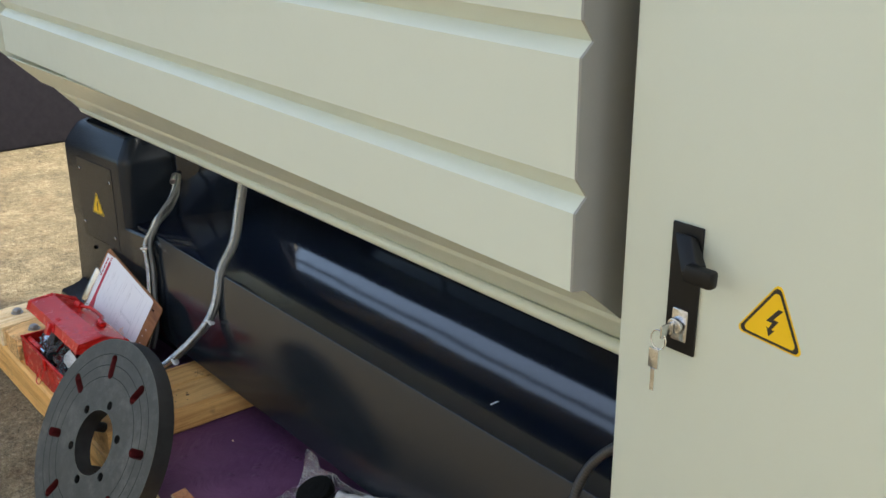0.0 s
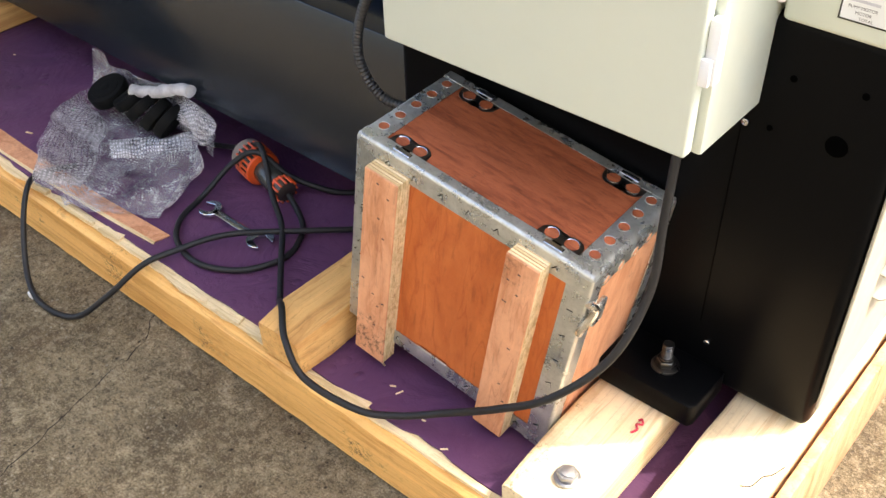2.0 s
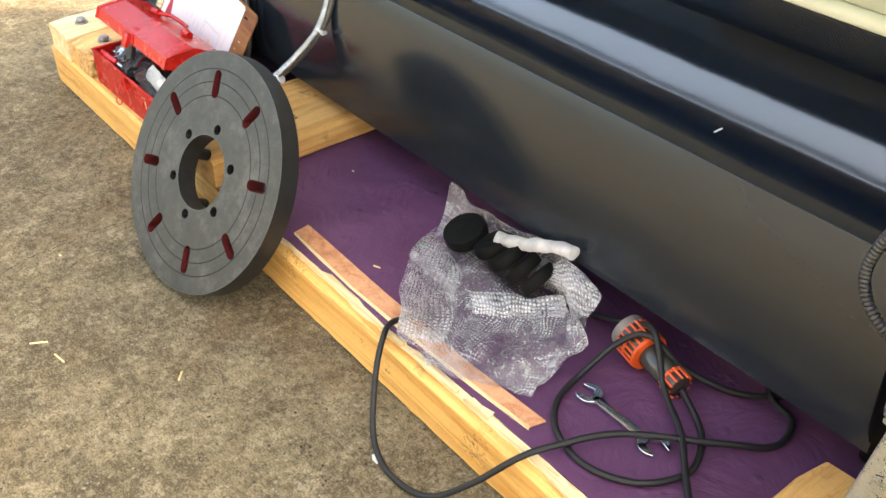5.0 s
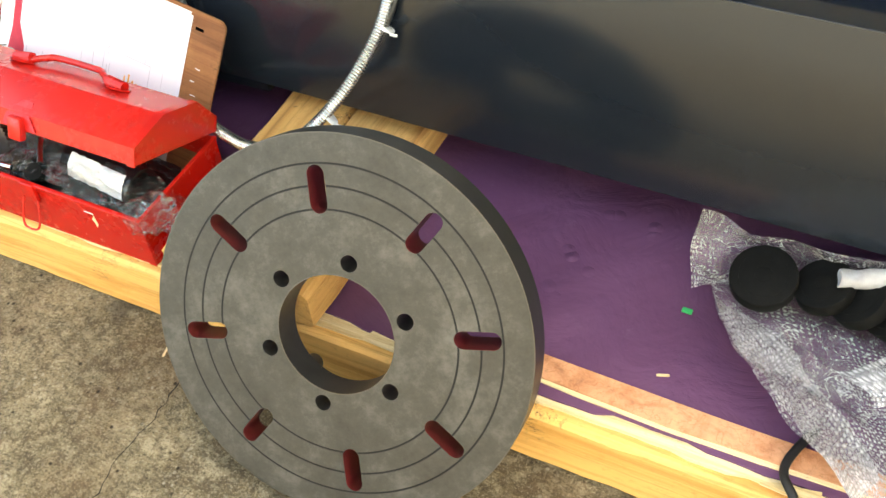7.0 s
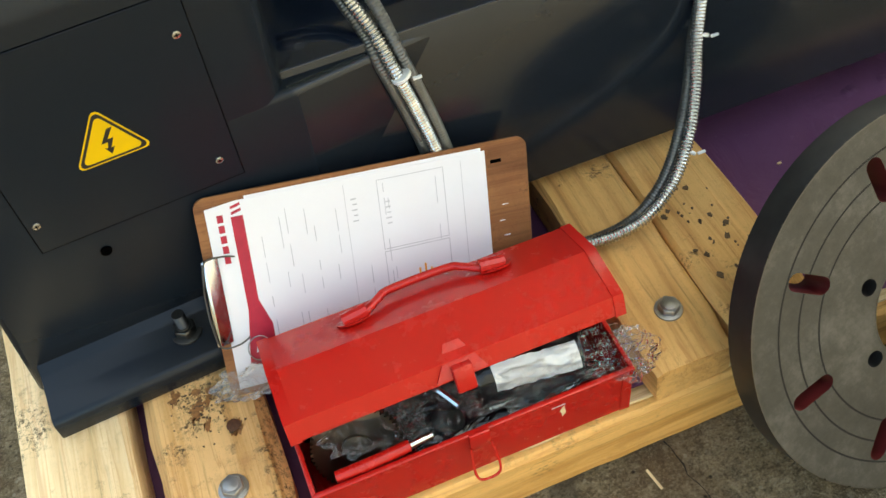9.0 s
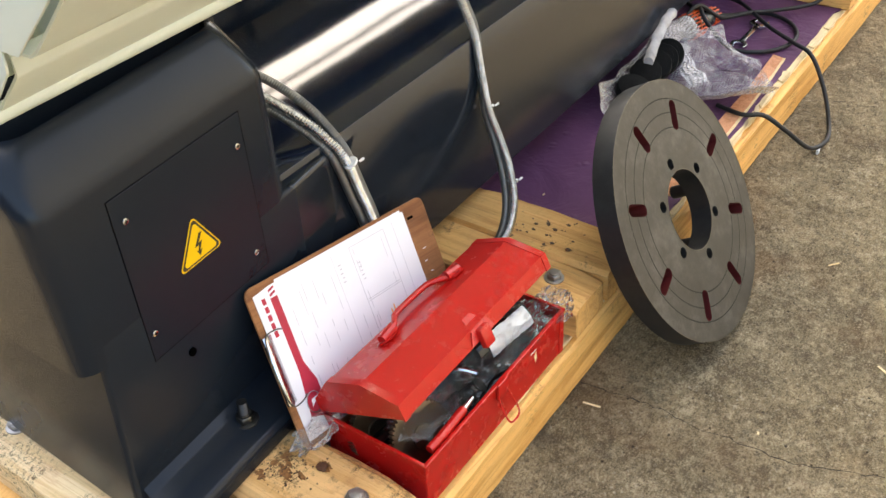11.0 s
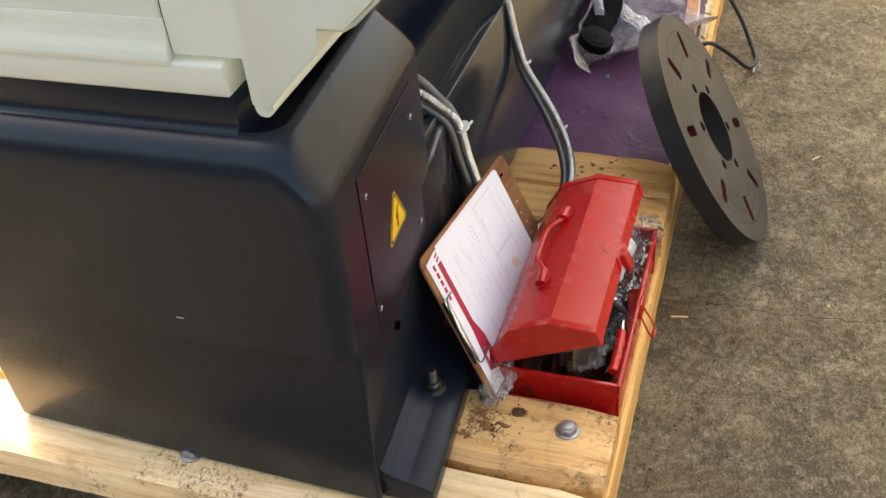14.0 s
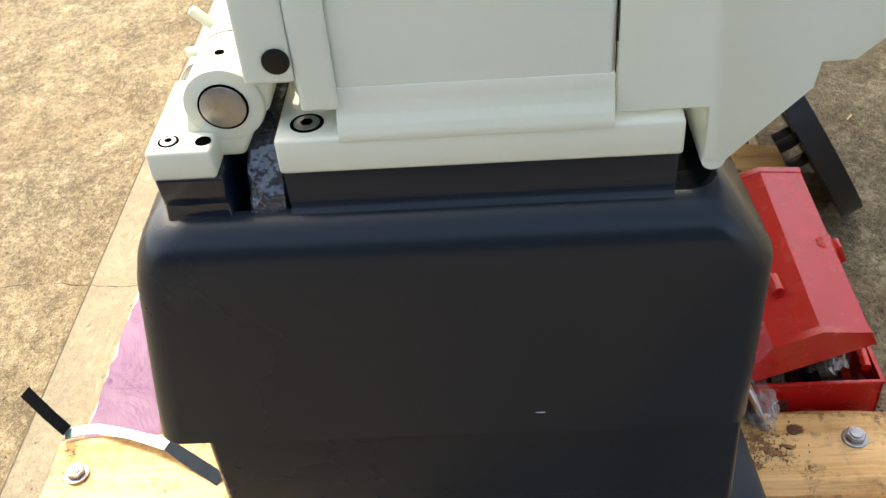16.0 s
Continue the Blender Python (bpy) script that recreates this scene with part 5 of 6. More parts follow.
for top in (0.0, -FT):
    edges = []
    for pts, _ in loops:
        vs = [fb.verts.new((p[0], p[1], top)) for p in pts]
        edges += [fb.edges.new((a, c)) for a, c in zip(vs, vs[1:] + vs[:1])]
    made = bmesh.ops.triangle_fill(fb, edges=edges, use_beauty=True)
    for f in made["geom"]:
        if isinstance(f, bmesh.types.BMFace):
            f.material_index = 0 if top == 0.0 else 1
fb.verts.ensure_lookup_table()
half, at = len(fb.verts) // 2, 0
for pts, mi in loops:
    k = len(pts)
    for i in range(k):
        f = fb.faces.new((fb.verts[at + i], fb.verts[at + (i + 1) % k], fb.verts[half + at + (i + 1) % k], fb.verts[half + at + i]))
        f.material_index = mi
    at += k
for r0, r1 in ((0.0655, 0.0668), (FR - 0.0012, FR)):
    ch = bmesh.new()
    a_, c_ = [[ch.verts.new((r * math.cos(2 * math.pi * k / 96), r * math.sin(2 * math.pi * k / 96), 0.0005)) for k in range(96)] for r in (r0, r1)]
    lo_ = [ch.verts.new((r0 * math.cos(2 * math.pi * k / 96) if r0 < 0.1 else r1 * math.cos(2 * math.pi * k / 96), r0 * math.sin(2 * math.pi * k / 96) if r0 < 0.1 else r1 * math.sin(2 * math.pi * k / 96), -0.001)) for k in range(96)]
    for k in range(96):
        q = (k + 1) % 96
        ch.faces.new((a_[k], a_[q], c_[q], c_[k]))
        side_ = a_ if r0 < 0.1 else c_
        ch.faces.new((side_[k], side_[q], lo_[q], lo_[k]))
    part("worn_edge", ch, DARK_STEEL, faceplate, "worn steel edge")
part("disc", fb, [IRON, IRON_RIM, DARK_RED], faceplate, smooth=30)
for k in range(6):
    a = math.pi / 6 + k * math.pi / 3
    x, y = 0.092 * math.cos(a), 0.092 * math.sin(a)
    part("cam_stud", soft_rod((x, y, -FT), (x, y, -FT - 0.036), 0.011, 0.002, 20), IRON_RIM, faceplate, "dark steel cam stud")

# ---- red toolbox ----
X0, X1, Y0, Y1, Z0, Z1 = 0.072, 0.412, -0.052, 0.108, DECK + 0.001, 0.186
toolbox = thing("toolbox", "open red sheet-metal toolbox full of bagged lathe parts", "toolbox", (0.24, 0.03, DECK))
t = 0.0015
for nm, q in (("front_wall", (X0, X1, Y0, Y0 + t)), ("back_wall", (X0, X1, Y1 - t, Y1)), ("side_wall", (X0, X0 + t, Y0 + t, Y1 - t)), ("side_wall", (X1 - t, X1, Y0 + t, Y1 - t))):
    part(nm, box(*q, Z0, Z1, 0.0006, 1), RED, toolbox)
part("floor_plate", box(X0 + t, X1 - t, Y0 + t, Y1 - t, Z0, Z0 + t), RED, toolbox)
rim = bmesh.new()
box(X0 - 0.002, X1 + 0.002, Y0 - 0.003, Y0 + 0.003, Z1 - 0.003, Z1 + 0.002, 0.0012, 2, rim)
box(X0 - 0.002, X0 + 0.003, Y0, Y1, Z1 - 0.003, Z1 + 0.002, 0.0012, 2, rim)
box(X1 - 0.003, X1 + 0.002, Y0, Y1, Z1 - 0.003, Z1 + 0.002, 0.0012, 2, rim)
part("rolled_rim", rim, RED, toolbox)
for x in (X0 - 0.0012, X1 - 0.011):
    part("end_strap", box(x, x + 0.012, Y0 - 0.0014, Y0, Z0, Z1 - 0.002, 0.0006, 1), RED, toolbox)
hp_ = bmesh.new()
cxm = (X0 + X1) / 2
box(cxm - 0.011, cxm + 0.011, Y0 - 0.006, Y0 - 0.001, Z1 - 0.026, Z1 + 0.003, 0.0015, 2, hp_)
part("hasp", hp_, RED, toolbox)
loop = [(cxm - 0.011, Y0 - 0.006, Z1 - 0.020), (cxm - 0.0135, Y0 - 0.018, Z1 - 0.045), (cxm - 0.009, Y0 - 0.024, Z1 - 0.056), (cxm + 0.009, Y0 - 0.024, Z1 - 0.056), (cxm + 0.0135, Y0 - 0.018, Z1 - 0.045), (cxm + 0.011, Y0 - 0.006, Z1 - 0.020)]
part("wire_loop", sweep(smooth_line(loop, 6), 0.0014, 8), RED, toolbox, "red wire loop of the hasp")
part("scratch", box(0.322, 0.337, Y0 - 0.0003, Y0, Z1 - 0.018, Z1 - 0.0165), WHITE, toolbox)
part("paint_chip", prism([(0.331, Z1 - 0.028), (0.336, Z1 - 0.020), (0.338, Z1 - 0.035), (0.334, Z1 - 0.042), (0.333, Z1 - 0.034)], "y", Y0 - 0.0003, Y0), PLY_EDGE, toolbox, "chipped paint showing primer", 0)
# lid, turned open about its hinge
OPEN = radians(24)
HY, HZ = 0.110, 0.193


def lid_pt(d, h):
    return (HY - (d * math.cos(OPEN) - h * math.sin(OPEN)), HZ + d * math.sin(OPEN) + h * math.cos(OPEN))


outline = [(0.0, 0.0), (0.0, 0.020), (0.040, 0.049), (0.100, 0.049), (0.152, 0.022), (0.152, 0.0)]
inner = [(0.150, 0.0), (0.150, 0.021), (0.0995, 0.0473), (0.0405, 0.0473), (0.002, 0.019), (0.002, 0.0)]
lid_b = prism([lid_pt(*p) for p in outline + inner], "x", X0 + 0.002, X1 - 0.002)
for x in (X0, X1 - 0.0015):
    prism([lid_pt(*p) for p in outline], "x", x, x + 0.0015, bm=lid_b)
lid = part("lid", lid_b, RED, toolbox, "red ridged lid standing part open", 20)
for x in (X0 - 0.0012, X1 - 0.010):
    big = [lid_pt(*p) for p in [(-0.001, 0.0), (-0.001, 0.0205), (0.0395, 0.0502), (0.1005, 0.0502), (0.1532, 0.0226), (0.1532, -0.001), (0.151, -0.001), (0.151, 0.0215), (0.0998, 0.0488), (0.0402, 0.0488), (0.001, 0.0197), (0.001, 0.0)]]
    part("lid_strap", prism(big, "x", x, x + 0.0112), RED, lid)


def lid3(x, d, h):
    y, z = lid_pt(d, h)
    return Vector((x, y, z))


hand = [lid3(cxm - 0.070, 0.068, 0.050), lid3(cxm - 0.058, 0.066, 0.055), lid3(cxm - 0.045, 0.058, 0.058), lid3(cxm - 0.03, 0.051, 0.059), lid3(cxm + 0.03, 0.051, 0.059), lid3(cxm + 0.045, 0.058, 0.058), lid3(cxm + 0.058, 0.066, 0.055), lid3(cxm + 0.070, 0.068, 0.050)]
part("carry_handle", sweep(smooth_line(hand, 8), 0.0042, 12), RED, lid, "red bent carrying handle")
for s in (-1, 1):
    bk = rod(lid3(cxm + s * 0.076, 0.068, 0.0492), lid3(cxm + s * 0.076, 0.068, 0.0515), 0.017, 18)
    for v in bk.verts:
        v.co.y = lid_pt(0.068, 0.05)[0] + (v.co.y - lid_pt(0.068, 0.05)[0]) * 0.6
    sweep([lid3(cxm + s * 0.086, 0.068, 0.053), lid3(cxm + s * 0.060, 0.067, 0.056)], 0.0075, 10, bk)
    part("handle_bracket", bk, RED, lid)
lp = prism([(cxm - 0.026, 0), (cxm + 0.026, 0), (cxm + 0.018, 0.016), (cxm + 0.008, 0.034), (cxm - 0.008, 0.034), (cxm - 0.018, 0.016)], "z", 0, 0.0016)
for v in lp.verts:
    u, w, o = v.co.x, v.co.y, v.co.z
    v.co = lid3(u, 0.1525 + o, 0.003 + w) if w < 0.02 else lid3(u, 0.151 - (w - 0.02) * 1.2 + o, 0.0225 + (w - 0.02) * 0.55 + o)
part("latch_plate", lp, RED, lid)
lt = box(-0.010, 0.010, -0.006, 0.004, -0.013, 0.016, 0.002)
for v in lt.verts:
    v.co = lid3(cxm + v.co.x, 0.156 - v.co.y, 0.002 + v.co.z)
part("latch_tongue", lt, RED, lid)

# contents of the box
def gear(name, m, r, teeth, thick, label):
    pts = []
    for k in range(teeth):
        for dr, da in ((0.94, 0.0), (0.94, 0.3), (1.0, 0.45), (1.0, 0.8)):
            a = 2 * math.pi * (k + da) / teeth
            pts.append((r * dr * math.cos(a), r * dr * math.sin(a)))
    b = prism(pts, "z", -thick / 2, thick / 2)
    soft_rod((0, 0, -thick * 0.8), (0, 0, thick * 0.8), r * 0.35, 0.001, 24, b)
    ob = solo(name, b, BROWN_STEEL, label, "gear", smooth=25)
    ob.matrix_world = m
    return ob


gear("change_gear", Matrix.Translation((0.128, -0.004, 0.160)) @ Euler((radians(62), 0, radians(-12))).to_matrix().to_4x4(), 0.048, 52, 0.010, "dark steel change gear standing in the toolbox")
gear("change_gear", Matrix.Translation((0.112, 0.062, 0.150)) @ Euler((radians(70), 0, radians(-8))).to_matrix().to_4x4(), 0.042, 54, 0.010, "dark steel change gear standing in the toolbox")
tube_ = soft_rod((0.262, 0.012, 0.180), (0.376, 0.0, 0.178), 0.0275, 0.003, 28)
solo("steel_sleeve", tube_, WRAP, "dark steel sleeve in a plastic bag in the toolbox", "sleeve")
# crinkled white wrapper curved round the front of the sleeve
lab = bmesh.new()
axis0, axis1 = Vector((0.278, 0.0103, 0.1797)), Vector((0.368, 0.0008, 0.1781))
wrap_rows = []
for i in range(25):
    c = axis0.lerp(axis1, i / 24)
    row = []
    for j in range(13):
        edge = 4 * noise.noise(Vector((i * 0.4, 3.0 * (j == 12), 0)))
        q = radians(8 + (62 + edge) * j / 12)
        r = 0.0300 + 0.0020 * noise.noise(Vector((i * 0.45, j * 0.6, 4)))
        row.append(lab.verts.new(c + Vector((0, -r * math.cos(q), r * math.sin(q)))))
    wrap_rows.append(row)
for ra, rb in zip(wrap_rows, wrap_rows[1:]):
    for j in range(12):
        lab.faces.new((ra[j], rb[j], rb[j + 1], ra[j + 1]))
solo("paper_label", lab, WHITE, "crinkled white wrapper on the bagged sleeve in the toolbox", "wrapper", smooth=60)
driver = thing("screwdriver", "red-handled screwdriver lying in the toolbox", "screwdriver", (0.14, -0.038, 0.17))
hb2 = sweep(smooth_line([(0.098, -0.040, 0.184), (0.13, -0.041, 0.186), (0.175, -0.039, 0.186)], 6), 0.0065, 12)
part("handle", hb2, RED, driver, "red plastic handle")
part("shank", soft_rod((0.175, -0.039, 0.186), (0.20, -0.036, 0.184), 0.004, 0.001, 14), CHROME, driver)
solo("hex_key", sweep(smooth_line([(0.19, 0.05, 0.16), (0.215, 0.01, 0.197), (0.235, -0.02, 0.19)], 6), 0.004, 8), CHROME, "bright hex key standing in the toolbox", "hex key")
solo("black_grip", sweep(smooth_line([(0.205, 0.01, 0.13), (0.222, -0.022, 0.17), (0.228, -0.03, 0.182)], 8), 0.010, 12, rib=0.006, rib_depth=0.001), RUBBER, "black ribbed rubber grip in the toolbox", "grip")
solo("steel_chuck", soft_rod((0.17, 0.075, 0.125), (0.30, 0.06, 0.14), 0.03, 0.003, 24), IRON_RIM, "dark steel part at the back of the toolbox", "machine part")


def crumple(name, cx, cy, cz, rx, ry, rz, seed, label, mat=None):
    """A crumpled film: a sphere pushed in and out by noise."""
    b = bmesh.new()
    bmesh.ops.create_icosphere(b, subdivisions=5, radius=1.0)
    for v in b.verts:
        k = 1 + 0.42 * noise.noise(v.co * 2.3 + Vector((seed, 0, 0))) + 0.2 * noise.noise(v.co * 6 + Vector((0, seed, 0)))
        v.co = Vector((cx + v.co.x * rx * k, cy + v.co.y * ry * k, cz + v.co.z * rz * k))
    return solo(name, b, mat or FILM, label, "plastic bag", smooth=0)


crumple("packing_film", 0.245, 0.03, 0.138, 0.145, 0.056, 0.026, 21, "dark oily packing film heaped in the toolbox", WRAP)
crumple("plastic_bag", 0.20, 0.0, 0.168, 0.045, 0.04, 0.026, 3, "crumpled clear plastic bag among the parts in the toolbox")
crumple("plastic_bag", 0.33, -0.008, 0.178, 0.085, 0.036, 0.026, 8, "clear plastic bag round the steel sleeve in the toolbox")
crumple("plastic_bag", 0.416, -0.034, 0.184, 0.032, 0.026, 0.018, 12, "loose end of a clear plastic bag over the toolbox rim", FILM)
crumple("plastic_bag", 0.150, 0.005, 0.180, 0.050, 0.032, 0.014, 31, "crumpled clear film over the gears in the toolbox")
crumple("plastic_bag", 0.052, 0.105, 0.179, 0.04, 0.02, 0.016, 15, "clear plastic bag pinched under the clipboard", FILM_HAZY)

# ---- clipboard ----
tl, tr, bl = Vector((0.064, 0.2005, 0.359)), Vector((0.404, 0.1875, 0.302)), Vector((0.039, 0.108, 0.179))
cu = (tr - tl).normalized()
cv = (tl - bl) - cu * (tl - bl).dot(cu)
CH = 0.215
cv.normalize()
cn = cu.cross(cv)
clip_m = Matrix((cu, cv, cn)).transposed().to_4x4()
clip_m.translation = tl - cv * CH
clipboard = thing("clipboard", "brown hardboard clipboard with a printed form leaning on the pedestal", "clipboard", m=clip_m)
CW = 0.348


def round_rect(x0, x1, y0, y1, r, n=6):
    pts = []
    for cx, cy, a0 in ((x1 - r, y1 - r, 0), (x0 + r, y1 - r, 90), (x0 + r, y0 + r, 180), (x1 - r, y0 + r, 270)):
        pts += [(cx + r * math.cos(radians(a0 + 90 * k / n)), cy + r * math.sin(radians(a0 + 90 * k / n))) for k in range(n + 1)]
    return pts


part("board", prism(round_rect(-0.004, CW, -0.005, CH + 0.002, 0.012), "z", -0.003, 0.0), BOARD, clipboard, "worn brown hardboard")
px0, px1, py0, py1 = 0.006, 0.300, CH - 0.006 - 0.206, CH - 0.006
sheet = part("paper", prism([(px0, py0), (px1, py0 + 0.001), (px1, py1), (px0 + 0.03, py1), (px0, py1 - 0.004)], "z", 0.0004, 0.0012), PAPER, clipboard, "white printed order form")
part("paper", prism([(px0 + 0.034, py0), (px1 - 0.004, py0), (px1 - 0.004, py1 + 0.0035), (px0 + 0.04, py1 + 0.003)], "z", 0.0001, 0.00035), PAPER, clipboard)


def mark(name, x0, x1, y0, y1, mat, z=0.0013):
    return part(name, box(x0, x1, y0, y1, z - 0.00005, z + 0.0001), mat, sheet, smooth=0)


part("red_band", prism([(0.030, py1 - 0.016), (0.042, py1 - 0.016), (0.042, 0.10), (0.052, 0.07), (0.052, 0.018), (0.022, 0.030), (0.030, 0.09)], "z", 0.00125, 0.0014), CRIMSON, sheet, smooth=0)
for k in range(2):
    part("red_slash", prism([(0.031 + 0.0 * k, py1 - 0.014 + k * 0.006), (0.041, py1 - 0.011 + k * 0.006), (0.041, py1 - 0.008 + k * 0.006), (0.031, py1 - 0.011 + k * 0.006)], "z", 0.00125, 0.0014), CRIMSON, sheet, smooth=0)
for k in range(5):
    mark("logo_bar", 0.0165, 0.0225, py1 - 0.020 - k * 0.011, py1 - 0.012 - k * 0.011, CRIMSON)
rng = random.Random(7)
for x in (0.056, 0.076, 0.083, 0.090, 0.102, 0.110, 0.129, 0.134, 0.1635, 0.186, 0.190, 0.243):
    y = py1 - rng.uniform(0.01, 0.05)
    while y > 0.03:
        w = rng.uniform(0.01, 0.035)
        if rng.random() < 0.62:
            mark("print_line", x, x + 0.0008, y - w, y, INK)
        y -= w + rng.uniform(0.004, 0.03)
for q in ((0.180, 0.1808, py1 - 0.085, py1 - 0.008), (0.252, 0.2528, py1 - 0.085, py1 - 0.008), (0.180, 0.2528, py1 - 0.0088, py1 - 0.008), (0.180, 0.2528, py1 - 0.0858, py1 - 0.085), (0.180, 0.1808, 0.02, py1 - 0.088), (0.252, 0.2528, 0.02, py1 - 0.088), (0.180, 0.2528, py1 - 0.0888, py1 - 0.088), (0.145, 0.1455, 0.02, py1 - 0.006), (0.272, 0.2725, 0.02, py1 - 0.006)):
    mark("ruled_line", *q, INK)
for k in range(5):
    mark("pen_stroke", 0.151 + 0.0015 * (k % 2), 0.157, py1 - 0.024 - k * 0.006, py1 - 0.0225 - k * 0.006, INK)
    mark("pen_stroke", 0.186 + 0.001 * (k % 3), 0.192, py1 - 0.034 - k * 0.006, py1 - 0.0325 - k * 0.006, INK)
for k, (h0, h1) in enumerate(((0.082, 0.094), (0.080, 0.098), (0.083, 0.092), (0.078, 0.09))):
    mark("marker_stroke", 0.215 + k * 0.0065, 0.2172 + k * 0.0065, h0, h1, AMBER)
cl = bmesh.new()
prism([(-0.006, 0.0012), (0.009, 0.0015), (0.010, 0.003), (0.002, 0.007), (-0.004, 0.010), (-0.008, 0.008)], "y", 0.060, 0.155, 0.001, cl)
part("clip", cl, CHROME, clipboard, "bright spring clip")
ring_ = [Vector((0.034 + 0.012 * math.cos(a), 0.046 + 0.014 * math.sin(a), 0.003)) for a in [2 * math.pi * k / 24 for k in range(25)]]
part("wire_ring", sweep(ring_, 0.0007, 8), STEEL, clipboard)
part("logo_wedge", prism([(0.030, 0.040), (0.046, 0.052), (0.032, 0.050)], "z", 0.00142, 0.0016), PAPER, sheet, smooth=0)
wire = [(0.026, 0.062, 0.005), (0.014, 0.058, 0.009), (-0.004, 0.060, 0.010), (-0.009, 0.085, 0.009), (-0.010, 0.108, 0.008), (-0.009, 0.13, 0.009), (-0.004, 0.155, 0.010), (0.014, 0.157, 0.009), (0.026, 0.153, 0.005)]
part("clip_wire", sweep(smooth_line(wire, 6), 0.0010, 8), DARK_STEEL, clipboard)
for k in range(4):
    part("pale_scratch", box(0.312 + 0.004 * (k % 2), 0.318 + 0.005 * (k % 2), 0.09 + 0.018 * k, 0.0912 + 0.018 * k, 0.0, 0.0002), PAPER, clipboard, smooth=0)
part("pen_mark", box(0.306, 0.318, CH - 0.022, CH - 0.018, 0.0, 0.0003), GAP, clipboard, smooth=0)

# ---- bubble wrap with rubber pads ----
def spline_net(net, u, v):
    """A smooth surface through a net of points, rows along v and columns along u."""
    def along(pts, t):
        k = min(int(t * (len(pts) - 1)), len(pts) - 2)
        f = t * (len(pts) - 1) - k
        p0, p1, p2, p3 = pts[max(k - 1, 0)], pts[k], pts[k + 1], pts[min(k + 2, len(pts) - 1)]
        return 0.5 * (2 * p1 + (p2 - p0) * f + (2 * p0 - 5 * p1 + 4 * p2 - p3) * f * f + (3 * p1 - p0 - 3 * p2 + p3) * f ** 3)
    return along([along([Vector(p) for p in row], u) for row in net], v)


def wrap_sheet(name, net, seed, parent, label, nx=80, ny=64, rough=1.0, size=(0.4, 0.3), mat=None):
    """A crumpled sheet of bubble wrap over a net of points, folded in creases and not flat anywhere."""
    b = bmesh.new()
    lay = b.loops.layers.uv.new("sheet")
    grid, place = [], {}
    for j in range(ny + 1):
        row = []
        for i in range(nx + 1):
            u, v = i / nx, j / ny
            p = spline_net(net, u, v)
            q = Vector((u * size[0] * 14, v * size[1] * 14, seed))
            edge = min(1.0, 6 * min(u, 1 - u, v, 1 - v) + 0.3)
            crease = abs(noise.noise(q)) * 0.024 + abs(noise.noise(q * 2.3 + Vector((5, 0, 0)))) * 0.010 + noise.noise(q * 5) * 0.003
            p += Vector((0.010 * noise.noise(q * 1.7 + Vector((9, 0, 0))), 0.010 * noise.noise(q * 1.7 + Vector((0, 9, 0))), (crease - 0.008) * rough * edge))
            if p.y > -0.048:
                p.z = max(p.z, DECK + 0.004)
            vert = b.verts.new(p)
            place[vert] = (u * size[0], v * size[1])
            row.append(vert)
        grid.append(row)
    for j in range(ny):
        for i in range(nx):
            f = b.faces.new((grid[j][i], grid[j][i + 1], grid[j + 1][i + 1], grid[j + 1][i]))
            for lp_ in f.loops:
                lp_[lay].uv = place[lp_.vert]
    return part(name, b, mat or BUBBLE, parent, label, 70)


bag = thing("bubble_wrap_bag", "crumpled clear bubble-wrap bag lying open on the purple deck", "bubble wrap", (1.22, 0.07, DECK))
rim_line = [(1.234, -0.070, 0.160), (1.190, -0.030, 0.164), (1.140, 0.018, 0.162), (1.090, 0.065, 0.162), (1.045, 0.140, 0.146)]
foot_line = [(1.253, -0.001, 0.118), (1.203, 0.062, 0.114), (1.163, 0.100, 0.113), (1.124, 0.131, 0.113), (1.082, 0.151, 0.113)]
front = [
    [rim_line[0], (1.262, -0.050, 0.126), (1.300, -0.045, 0.118), (1.350, -0.012, 0.114), (1.412, 0.030, 0.110)],
    [rim_line[1], (1.225, 0.015, 0.118), (1.280, 0.010, 0.122), (1.340, 0.035, 0.122), (1.402, 0.078, 0.128)],
    [rim_line[2], (1.180, 0.070, 0.115), (1.250, 0.060, 0.116), (1.322, 0.082, 0.126), (1.393, 0.114, 0.150)],
    [rim_line[3], (1.135, 0.118, 0.114), (1.225, 0.102, 0.118), (1.310, 0.115, 0.136), (1.363, 0.146, 0.162)],
    [rim_line[4], (1.090, 0.150, 0.112), (1.195, 0.140, 0.116), (1.280, 0.148, 0.130), (1.330, 0.172, 0.160)],
    [(1.016, 0.192, 0.126), (1.080, 0.196, 0.111), (1.170, 0.200, 0.111), (1.270, 0.200, 0.113), (1.340, 0.192, 0.140)]]
wrap_sheet("front_sheet", front, 2.0, bag, "puckered front sheet of the bag", 80, 80, 0.7)
side = [[r, tuple(Vector(r).lerp(Vector(f), 0.5) - Vector((0.004, 0.004, 0.004))), f] for r, f in zip(rim_line, foot_line)]
wrap_sheet("side_wall", side, 11.0, bag, "whitish doubled wall standing up along the side", 30, 70, 0.3, (0.08, 0.26), BUBBLE_THICK)
back = [
    [(1.015, 0.160, 0.112), (1.100, 0.198, 0.112), (1.200, 0.202, 0.114), (1.300, 0.204, 0.118), (1.365, 0.182, 0.120)],
    [(1.008, 0.196, 0.150), (1.100, 0.206, 0.152), (1.200, 0.207, 0.158), (1.290, 0.208, 0.164), (1.368, 0.196, 0.158)],
    [(1.004, 0.208, 0.196), (1.080, 0.205, 0.184), (1.180, 0.203, 0.196), (1.280, 0.204, 0.206), (1.362, 0.198, 0.190)]]
